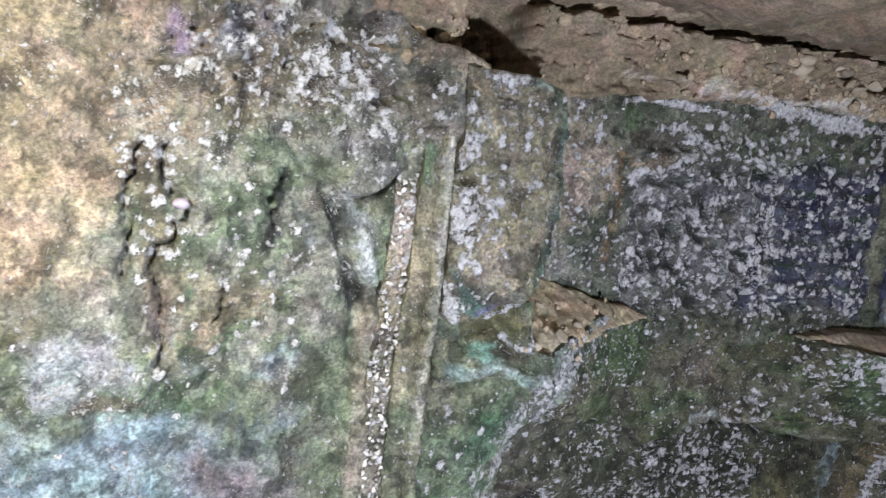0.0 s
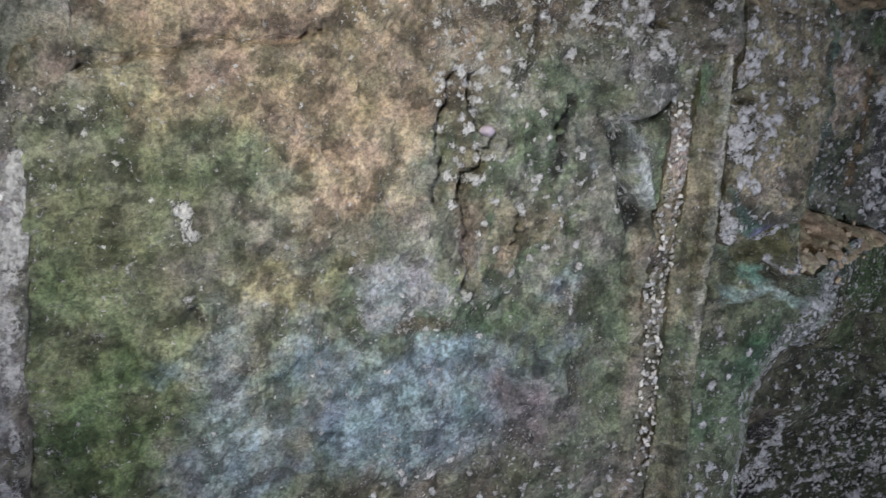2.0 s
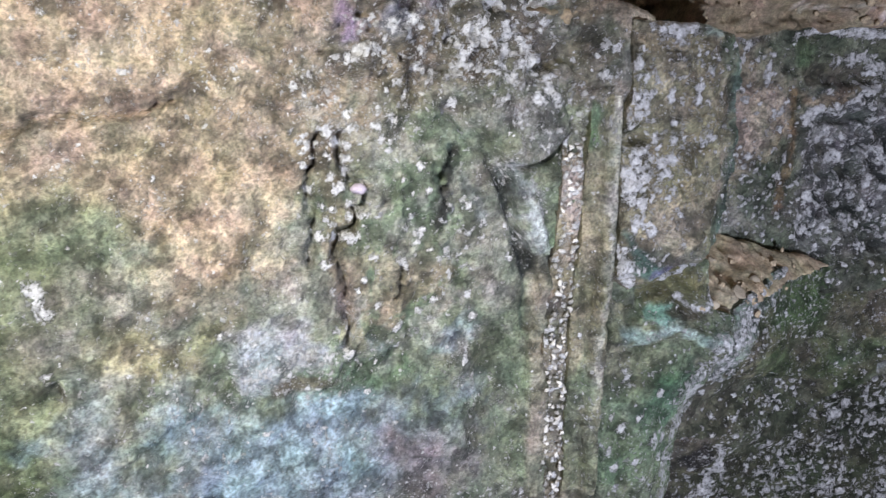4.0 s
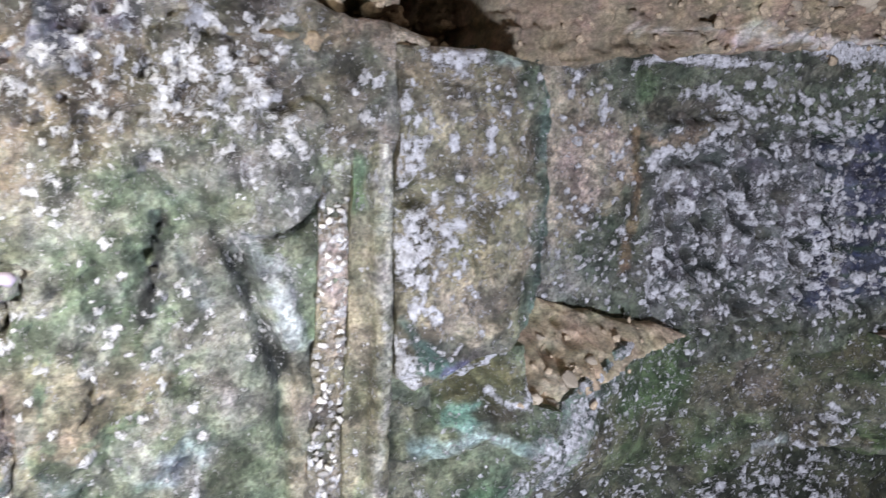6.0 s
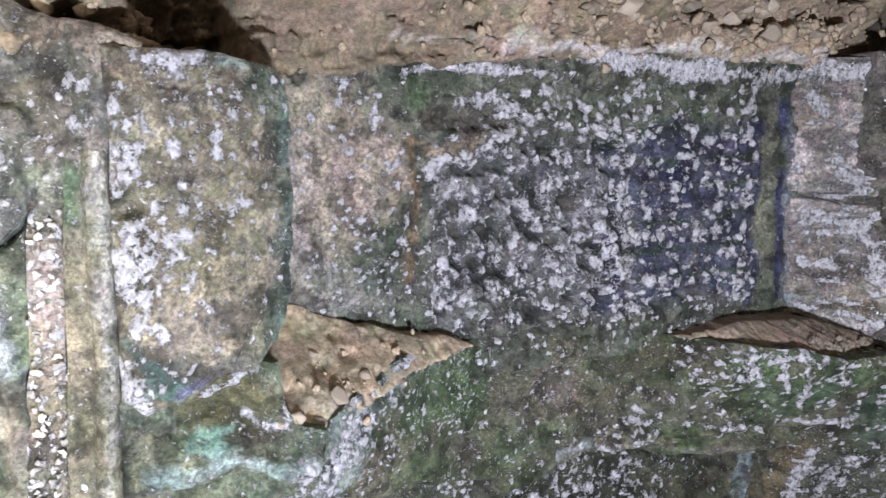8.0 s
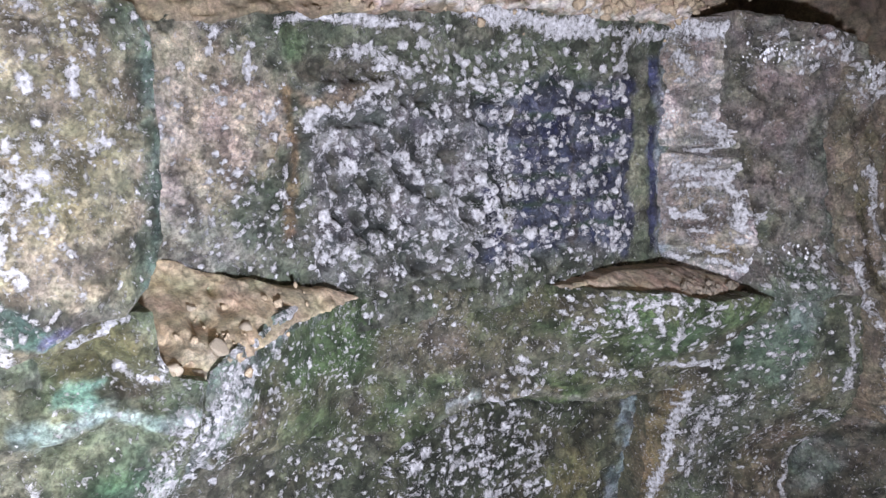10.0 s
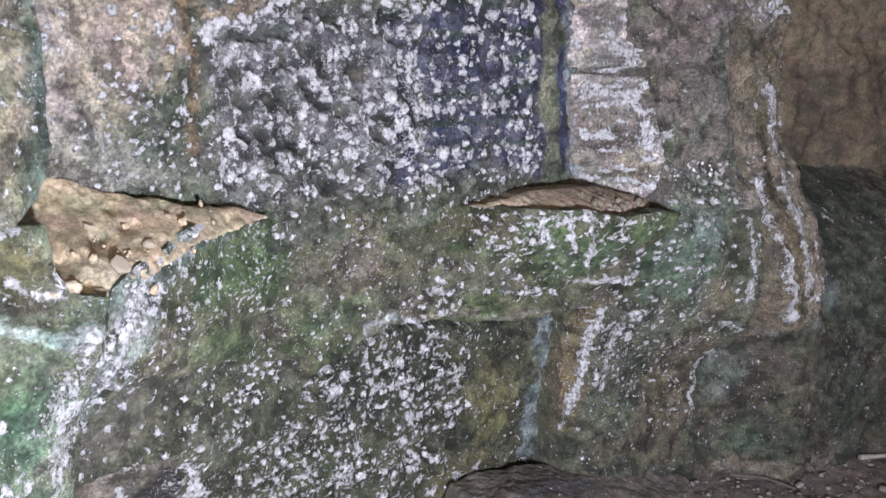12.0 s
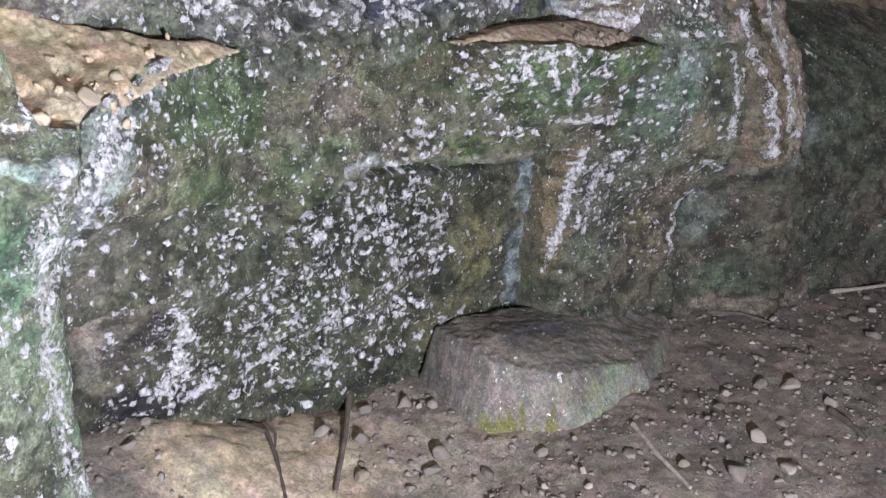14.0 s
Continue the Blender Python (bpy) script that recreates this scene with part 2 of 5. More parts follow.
# ---- building ----
def finish(name, verts, faces, material, parent=None, label="", coats=None, smooth=True):
    me = bpy.data.meshes.new(name)
    faces = np.asarray(faces, dtype=np.int32)
    me.vertices.add(len(verts))
    me.vertices.foreach_set("co", np.asarray(verts, dtype=np.float32).ravel())
    n = faces.shape[1]
    me.loops.add(faces.size)
    me.loops.foreach_set("vertex_index", faces.ravel())
    me.polygons.add(len(faces))
    me.polygons.foreach_set("loop_start", np.arange(0, faces.size, n, dtype=np.int32))
    me.update(calc_edges=True)
    me.validate()
    me.polygons.foreach_set("use_smooth", np.full(len(me.polygons), smooth))
    if coats is not None:
        col, spk, crust, patch = coats
        a = me.attributes.new("coat", "FLOAT_COLOR", "POINT")
        a.data.foreach_set("color", np.concatenate([col, np.ones((len(col), 1))], 1).astype(np.float32).ravel())
        for key, v in (("spk", spk), ("crust", crust), ("patch", patch)):
            me.attributes.new(key, "FLOAT", "POINT").data.foreach_set("value", v.astype(np.float32))
    me.materials.append(material)
    ob = new(name, me)
    ob.parent = parent
    if label:
        ob["label"] = label
    return ob


def ragged_outline(points, ragged, k, piece=0.012):
    out = []
    for (ax, az), (bx, bz) in zip(points, points[1:] + points[:1]):
        n = max(1, int(math.hypot(bx - ax, bz - az) / piece))
        out += [(ax + (bx - ax) * i / n, az + (bz - az) * i / n) for i in range(n)]
    p = np.array(out)
    q = p.copy()
    q[:, 0] += ragged * fbm(p[:, 0], p[:, 1], 18, 4, k)
    q[:, 1] += ragged * fbm(p[:, 0], p[:, 1], 18, 4, k + 3)
    return q


def outline_distance(x, z, poly):
    best = np.full(x.shape, 9.0)
    px, pz = x.copy(), z.copy()
    for a, b in zip(poly, np.roll(poly, -1, 0)):
        near = (np.abs(x - a[0]) < 0.06) & (np.abs(z - a[1]) < 0.06)
        if not near.any():
            continue
        xs, zs = x[near], z[near]
        d = b - a
        s = np.clip(((xs - a[0]) * d[0] + (zs - a[1]) * d[1]) / (d @ d + 1e-12), 0, 1)
        qx, qz = a[0] + s * d[0], a[1] + s * d[1]
        dist = np.hypot(xs - qx, zs - qz)
        closer = dist < best[near]
        idx = np.nonzero(near)[0][closer]
        best[idx], px[idx], pz[idx] = dist[closer], qx[closer], qz[closer]
    return best, px, pz


def inside(x, z, poly):
    hit = np.zeros(x.shape, bool)
    for a, b in zip(poly, np.roll(poly, -1, 0)):
        if a[1] == b[1]:
            continue
        cross = ((a[1] > z) != (b[1] > z)) & (x < (b[0] - a[0]) * (z - a[1]) / (b[1] - a[1]) + a[0])
        hit ^= cross
    return hit


def slab(name, points, front, paint, depth, parent=None, label="", step=0.0045, ragged=0.006, edge=0.012, k=0, material=None, flat=False):
    """A thick piece with a worn front: front(x, z) gives y (or, flat, front(x, y) gives z), paint(x, z) its coat."""
    poly = ragged_outline(points, ragged, k)
    lo, hi = poly.min(0), poly.max(0)
    xs, zs = np.arange(lo[0] - step, hi[0] + step, step), np.arange(lo[1] - step, hi[1] + step, step)
    nx, nz = len(xs), len(zs)
    cx, cz = np.meshgrid(xs[:-1] + step / 2, zs[:-1] + step / 2, indexing="ij")
    keep = inside(cx.ravel(), cz.ravel(), poly).reshape(cx.shape)
    gi, gj = np.nonzero(keep)
    quad = np.stack([gi * nz + gj, (gi + 1) * nz + gj, (gi + 1) * nz + gj + 1, gi * nz + gj + 1], 1)
    used, back = np.unique(quad, return_inverse=True)
    quad = back.reshape(-1, 4)
    x, z = xs[used // nz], zs[used % nz]
    dist, px, pz = outline_distance(x, z, poly)
    e = np.concatenate([quad[:, [i, (i + 1) % 4]] for i in range(4)])
    key = np.sort(e, 1)
    _, first, count = np.unique(key[:, 0].astype(np.int64) * len(used) + key[:, 1], return_index=True, return_counts=True)
    rim = e[first[count == 1]]
    on_rim = np.unique(rim)
    x[on_rim], z[on_rim], dist[on_rim] = px[on_rim], pz[on_rim], 0
    y = front(x, z)
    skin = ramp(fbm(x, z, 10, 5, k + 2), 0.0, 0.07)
    if not flat:
        y = y - (0.007 if material is None else 0.009) * skin - (0.004 if material is None else 0.0) * ramp(fbm(x, z, 31, 4, k + 1), 0.05, 0.12)
    fall = edge * np.clip(1 - dist / max(edge, 1e-4), 0, 1) ** 2
    y = y - fall if flat else y + fall
    c = paint(x, z)
    if not flat:
        y = y - 0.0035 * c.patch
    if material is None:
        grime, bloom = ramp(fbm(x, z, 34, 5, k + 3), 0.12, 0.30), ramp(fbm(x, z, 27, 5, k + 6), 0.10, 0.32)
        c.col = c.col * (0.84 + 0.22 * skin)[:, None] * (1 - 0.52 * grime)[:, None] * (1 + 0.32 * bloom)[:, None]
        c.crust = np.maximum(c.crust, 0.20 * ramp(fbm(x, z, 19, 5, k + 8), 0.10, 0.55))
    n = len(x)
    order = {v: n + i for i, v in enumerate(on_rim)}
    rx, rz, ry = x[on_rim], z[on_rim], y[on_rim]
    m = len(on_rim)
    far = np.full(m, depth)
    vx, vz, vy = np.concatenate([x, rx, rx]), np.concatenate([z, rz, rz]), np.concatenate([y, ry, far])
    a = np.array([order[v] for v in rim[:, 0]])
    b = np.array([order[v] for v in rim[:, 1]])
    skirt = np.stack([b, a, a + m, b + m], 1)
    faces = np.concatenate([quad, skirt])
    verts = np.stack([vx, vz, vy] if flat else [vx, vy, vz], 1)
    side = 0.35 * c.col[on_rim] + 0.65 * c.col.mean(0)
    grow = lambda v: np.concatenate([v, side, side])
    bare = lambda v: np.concatenate([v, 0.35 * v[on_rim], 0.1 * v[on_rim]])
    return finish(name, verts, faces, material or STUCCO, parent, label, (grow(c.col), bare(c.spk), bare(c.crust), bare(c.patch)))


def rough(x, z, a1, a2, a3, k=0):
    """Uneven surface: broad waves, lumps and grit, in metres."""
    return a1 * fbm(x, z, 5, 3, k) + 1.25 * a2 * fbm(x, z, 22, 4, k + 2) + 1.5 * a3 * fbm(x, z, 95, 3, k + 4)


def soil_coat(x, z, base=SOIL, other=PALE_SOIL):
    c = Coat(x, z, base, other, 5, 2)
    c.spk *= 0
    return c


# ---- the relief wall ----
def core_front(x, z):
    return 0.30 + rough(x, z, 0.02, 0.008, 0.002)


core = slab("wall_north", [(-2.9, -0.2), (2.9, -0.2), (2.9, 2.1), (-2.9, 2.1)], core_front, soil_coat, 0.5, step=0.03, ragged=0, edge=0, material=EARTH)
tagged(core, "rough earth core behind the carved stucco relief", "wall", kind="structure")

GROOVE = [(-0.875, 1.392), (-0.80, 1.315), (-0.765, 1.24), (-0.738, 1.165), (-0.715, 1.10), (-0.715, 1.0)]
MOULD = [(-0.80, 1.42), (-0.745, 1.28), (-0.705, 1.14), (-0.695, 1.0), (-0.70, 0.3)]
CRACK_A = [(-1.10, 1.36), (-1.12, 1.26), (-1.105, 1.15)]
CRACK_B = [(-1.06, 1.36), (-1.06, 1.30), (-1.02, 1.26), (-1.07, 1.18), (-1.05, 1.07), (-1.06, 0.99)]
CRACK_C = [(-0.875, 1.33), (-0.89, 1.23)]
CRACK_D = [(-1.76, 1.25), (-1.60, 1.34), (-1.45, 1.37), (-1.29, 1.40)]
CRACK_E = [(-0.96, 1.14), (-0.97, 1.06)]


def field_front(x, z):
    y = -0.190 - 0.18 * np.maximum(0, -0.70 - x) - 0.05 * ramp(x, -0.66, -0.565) * ramp(z, 1.36, 1.44) + rough(x, z, 0.010, 0.006, 0.0022, 1)
    y += 0.026 * groove(x, z, GROOVE, 0.020, 0.004)
    y -= 0.020 * np.sqrt(np.clip(1 - (line_distance(x, z, MOULD) / 0.024) ** 2, 0, 1)) * ramp(-z, -1.40, -1.2)
    disc = np.hypot(x + 0.735, z - 1.37)
    y -= 0.016 * (1 - ramp(disc, 0.070, 0.078)) + 0.006 * ramp(fbm(x, z, 30, 3, 2), 0, 0.5) * ramp(z, 1.38, 1.5)
    angle = np.arctan2(z - 1.37, x + 0.735)
    y += 0.026 * (1 - ramp(np.abs(disc - 0.079), 0.002, 0.007)) * ramp(-angle, -0.2, 0.1) * ramp(angle, -2.2, -1.6)
    for points, width, deep in ((CRACK_A, 0.009, 0.026), (CRACK_B, 0.009, 0.032), (CRACK_C, 0.009, 0.035), (CRACK_D, 0.008, 0.022), (CRACK_E, 0.008, 0.024)):
        y += deep * groove(x + 0.006 * fbm(x, z, 70, 2, 7), z, points, width, 0.012)
    for cx, cz, r, deep in ((-0.97, 0.97, 0.016, 0.02), (-1.25, 0.96, 0.02, 0.02), (-1.13, 0.92, 0.03, 0.018), (-0.94, 1.03, 0.014, 0.015), (-1.27, 1.40, 0.016, 0.03),
                            (-1.485, 0.98, 0.014, 0.03), (-1.38, 1.08, 0.012, 0.015), (-1.24, 1.02, 0.010, 0.02), (-0.93, 1.325, 0.004, 0.02), (-1.44, 1.24, 0.012, 0.012)):
        y += deep * bump(x, z, cx, cz, r, 1.5 * r)
    # flaking upper course
    y -= 0.012 * ramp(cells(x + 0.01 * fbm(x, z, 30, 3, 2), z * 1.5, 17, 3)[0], 0.62, 0.25) * box(x, z, -1.2, -0.62, 1.36, 1.62, 0.05)
    plates = ramp(fbm(x, z, 13, 5, 6), 0.02, 0.14)
    y += 0.022 * plates * ramp(z, 1.38, 1.46) * ramp(x, -1.25, -1.05) * ramp(-x, 0.58, 0.68)
    y += 0.010 * ramp(fbm(x, z, 21, 5, 9), 0.05, 0.2) * ramp(z, 0.85, 1.0) * ramp(x, -1.1, -0.95) * ramp(-x, 0.80, 0.86)
    # streaky runs down the brown patch
    y += 0.004 * fbm(x * 6, z, 6, 3, 7) * ramp(z, 1.05, 1.2)
    return y


def field_paint(x, z):
    c = Coat(x, z, (0.205, 0.24, 0.165), (0.30, 0.29, 0.25), 8, 1)
    c.blob(-1.62, 0.9, 0.22, 0.55, (0.21, 0.235, 0.135), 0.8)
    c.blob(-1.30, 1.45, 0.42, 0.30, TAN, 1.0, 0.35)
    c.blob(-1.28, 1.24, 0.18, 0.16, (0.44, 0.355, 0.26), 1.0, 0.5)
    c.blob(-1.34, 1.04, 0.14, 0.05, (0.33, 0.30, 0.19), 0.8)
    c.blob(-1.75, 1.55, 0.3, 0.28, TAN, 1.0)
    c.blob(-0.60, 1.56, 0.12, 0.07, TAN, 1.0)
    c.blob(-0.97, 1.20, 0.15, 0.18, (0.175, 0.225, 0.15), 0.8)
    c.blob(-0.93, 1.33, 0.12, 0.08, (0.19, 0.24, 0.165), 0.7)
    c.blob(-1.45, 1.20, 0.10, 0.09, GREEN, 0.7)
    c.blob(-1.58, 0.80, 0.10, 0.12, (0.14, 0.21, 0.09), 0.7)
    c.blob(-1.13, 0.82, 0.36, 0.17, (0.29, 0.365, 0.43), 0.95, 0.6)
    c.blob(-1.17, 1.00, 0.08, 0.06, (0.44, 0.46, 0.52), 0.9)
    c.blob(-0.86, 0.99, 0.06, 0.05, (0.42, 0.48, 0.52), 0.85)
    c.blob(-1.02, 0.95, 0.18, 0.035, (0.14, 0.20, 0.11), 0.8)
    c.blob(-0.90, 0.74, 0.15, 0.14, (0.19, 0.165, 0.165), 0.9, 0.7)
    c.blob(-1.10, 0.60, 0.30, 0.12, BROWN, 0.8)
    c.blob(-1.45, 0.75, 0.06, 0.3, BLUEGREY, 0.6)
    # flaked upper course: earth-brown, with a lilac-grey plate
    c.blob(-0.88, 1.50, 0.32, 0.13, (0.215, 0.19, 0.15), 0.9, 0.6)
    c.blob(-0.95, 1.43, 0.16, 0.03, (0.27, 0.225, 0.165), 0.9)
    c.blob(-1.10, 1.47, 0.10, 0.09, (0.30, 0.25, 0.20), 0.8)
    c.blob(-0.96, 1.55, 0.10, 0.045, (0.27, 0.265, 0.31), 0.9)
    c.blob(-1.07, 1.53, 0.03, 0.05, (0.25, 0.20, 0.33), 0.7)
    c.tint(ramp(fbm(x, z, 13, 5, 6), 0.02, 0.14) * ramp(z, 1.38, 1.46) * ramp(x, -1.25, -1.05), (0.24, 0.20, 0.15), 0.6)
    # tan scars in the green
    c.tint(ramp(fbm(x, z, 15, 5, 9), 0.08, 0.25) * box(x, z, -1.06, -0.82, 1.0, 1.16, 0.05), (0.36, 0.30, 0.225), 0.85)
    c.blob(-0.86, 1.17, 0.05, 0.035, (0.42, 0.37, 0.34), 0.7)
    c.tint(ramp(fbm(x, z, 24, 5, 3), 0.08, 0.32) * box(x, z, -1.15, -0.74, 0.95, 1.45, 0.05), (0.42, 0.41, 0.36), 0.6)
    c.blob(-0.79, 1.14, 0.09, 0.18, (0.37, 0.36, 0.32), 0.55)
    # the roundel and the curved moulding
    c.blob(-0.73, 1.37, 0.075, 0.075, (0.29, 0.28, 0.26), 0.95)
    c.blob(-0.84, 1.37, 0.06, 0.035, (0.38, 0.36, 0.31), 0.8)
    c.path([(-0.765, 1.29), (-0.735, 1.24), (-0.715, 1.17)], 0.024, (0.50, 0.53, 0.53), 0.95)
    c.path([(-0.85, 1.28), (-0.82, 1.22)], 0.014, (0.42, 0.44, 0.43), 0.7)
    rib = 1 - ramp(line_distance(x, z, [(-0.745, 1.26), (-0.705, 1.14), (-0.695, 1.0), (-0.70, 0.3)]), 0.012, 0.024)
    c.tint(rib * ramp(-z, -1.16, -1.08), (0.33, 0.30, 0.24), 0.9)
    # shade inside the moulding groove, put into the colour
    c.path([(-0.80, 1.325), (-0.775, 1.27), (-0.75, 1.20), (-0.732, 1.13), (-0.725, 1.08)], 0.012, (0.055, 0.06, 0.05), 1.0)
    c.blob(-0.625, 1.515, 0.035, 0.04, (0.20, 0.20, 0.15), 0.95)
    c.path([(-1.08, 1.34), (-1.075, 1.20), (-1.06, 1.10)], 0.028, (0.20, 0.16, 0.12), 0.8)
    # upright crack: its shade laid in as near-black colour
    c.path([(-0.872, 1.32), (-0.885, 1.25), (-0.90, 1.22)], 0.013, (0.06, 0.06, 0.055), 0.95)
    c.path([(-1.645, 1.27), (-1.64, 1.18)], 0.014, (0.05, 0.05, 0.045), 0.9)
    # small hole, with its shade put into the colour
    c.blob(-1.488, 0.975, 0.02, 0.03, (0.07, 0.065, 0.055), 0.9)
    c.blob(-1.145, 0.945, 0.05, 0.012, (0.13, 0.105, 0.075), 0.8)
    # salts
    upper = c.area(-0.84, 1.49, 0.26, 0.12, 0.6)
    c.spots(upper, 34, 0.55, 0.44, 2).spots(upper, 62, 0.45, 0.42, 4)
    c.spots(c.area(-0.80, 1.48, 0.09, 0.07, 0.5), 40, 0.95, 0.50, 3)
    c.spots(c.area(-1.09, 1.26, 0.06, 0.12, 0.5), 44, 0.85, 0.46, 5)
    c.spots(c.area(-0.95, 1.13, 0.22, 0.2, 0.5), 48, 0.22, 0.40, 6).spots(c.area(-0.86, 1.17, 0.12, 0.10, 0.5), 60, 0.45, 0.42, 7)
    c.spots(c.area(-0.95, 1.36, 0.2, 0.05, 0.5), 46, 0.5, 0.42, 8)
    c.spots(box(x, z, -1.2, -0.7, 0.5, 0.70, 0.05), 55, 0.35, 0.38, 9)
    c.crust_path([(-0.825, 1.585), (-0.795, 1.555)], 0.014).crust_path([(-0.705, 1.445), (-0.69, 1.41)], 0.011).crust_path([(-1.10, 1.585), (-1.06, 1.58)], 0.012, 0.9)
    c.crust_path([(-1.495, 1.14), (-1.485, 1.10)], 0.010, 0.9).crust_path([(-1.49, 1.01), (-1.475, 0.98)], 0.010, 0.8)
    c.specks(-0.95, 1.45, 0.42, 0.22, 0.6).specks(-0.9, 0.66, 0.36, 0.12, 0.4)
    c.salt(-1.20, 0.97, 0.16, 0.06, 0.5).salt(-0.74, 1.37, 0.08, 0.08, 0.7).salt(-0.74, 1.22, 0.03, 0.07, 0.8)
    return c.wipe(0.85 * rib)


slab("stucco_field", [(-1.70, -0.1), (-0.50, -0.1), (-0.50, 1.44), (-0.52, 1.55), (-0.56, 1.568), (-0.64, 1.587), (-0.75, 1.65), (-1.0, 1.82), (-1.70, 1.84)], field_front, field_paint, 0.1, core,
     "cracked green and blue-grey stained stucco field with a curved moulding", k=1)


def jamb_front(x, z):
    return -0.376 + rough(x, z, 0.01, 0.005, 0.002, 5)


def jamb_paint(x, z):
    c = Coat(x, z, GREY, BROWN, 6, 5)
    c.path([(-1.715, 1.18), (-1.725, 0.4)], 0.030, (0.60, 0.60, 0.62), 1.0)
    c.crust_path([(-1.70, 1.20), (-1.705, 0.95), (-1.712, 0.3)], 0.014, 0.9).spots(box(x, z, -1.8, -1.69, 0.3, 1.3, 0.03), 40, 0.4, 0.45, 2)
    return c


slab("stucco_jamb", [(-2.4, -0.1), (-1.695, -0.1), (-1.695, 0.8), (-1.685, 1.22), (-1.62, 1.34), (-1.7, 1.8), (-2.4, 1.8)], jamb_front, jamb_paint, 0.1, core,
     "grey jamb with a white salt edge", step=0.008, k=2)


def band_front(x, z):
    return -0.208 + 0.012 * ramp(z, 1.28, 1.36) + rough(x, z, 0.003, 0.004, 0.0025, 2)


def band_paint(x, z):
    c = Coat(x, z, (0.34, 0.29, 0.22), (0.28, 0.26, 0.21), 9, 3)
    c.blob(-0.63, 1.22, 0.05, 0.10, PINK, 0.6)
    c.specks(-0.65, 0.85, 0.08, 0.6, 0.4).spots(np.ones_like(x), 62, 0.55, 0.42, 2)
    return c


slab("beaded_band", [(-0.70, 0.2), (-0.648, 0.2), (-0.640, 0.98), (-0.622, 1.36), (-0.660, 1.36), (-0.688, 0.98)], band_front, band_paint, -0.1, core,
     "narrow upright band crusted with white beads", k=3, edge=0.006, step=0.0035, ragged=0.003)


def strip_front(x, z):
    ridge = -0.585 - 0.01 * ramp(-z, -1.2, -0.9)
    return -0.216 + 0.010 * ramp(z, 1.36, 1.43) - 0.028 * np.sqrt(np.clip(1 - ((x - ridge) / 0.017) ** 2, 0, 1)) + rough(x, z, 0.003, 0.002, 0.001, 3) + 0.012 * bump(x, z, -0.605, 1.36, 0.012, 0.03)


def strip_paint(x, z):
    c = Coat(x, z, (0.31, 0.285, 0.205), (0.25, 0.235, 0.16), 9, 4)
    c.path([(-0.583, 1.42), (-0.585, 1.1), (-0.595, 0.9)], 0.013, (0.50, 0.48, 0.42), 0.95)
    c.blob(-0.612, 1.37, 0.02, 0.05, LEAF, 0.95)
    c.blob(-0.62, 0.78, 0.05, 0.2, GREEN, 0.8)
    c.blob(-0.61, 0.92, 0.012, 0.15, GREEN, 0.6)
    c.specks(-0.6, 0.9, 0.1, 0.2, 0.25)
    return c


slab("plain_strip", [(-0.648, 0.2), (-0.600, 0.2), (-0.577, 0.95), (-0.566, 1.42), (-0.62, 1.43), (-0.622, 1.36), (-0.641, 0.98)], strip_front, strip_paint, -0.1, core,
     "smooth upright strip with a rounded ridge", k=4, edge=0.006, step=0.0035, ragged=0.002)


def panel_front(x, z):
    y = -0.256 + rough(x, z, 0.007, 0.006, 0.003, 4) + 0.035 * ramp(x, -0.42, -0.34)
    y += 0.045 * bump(x, z, -0.553, 1.345, 0.02, 0.014) + 0.02 * bump(x, z, -0.475, 1.492, 0.004)
    y += 0.010 * groove(x, z, [(-0.50, 1.50), (-0.45, 1.505), (-0.42, 1.525)], 0.006)
    y += 0.008 * (1 - ramp(z, 1.10, 1.17))
    return y


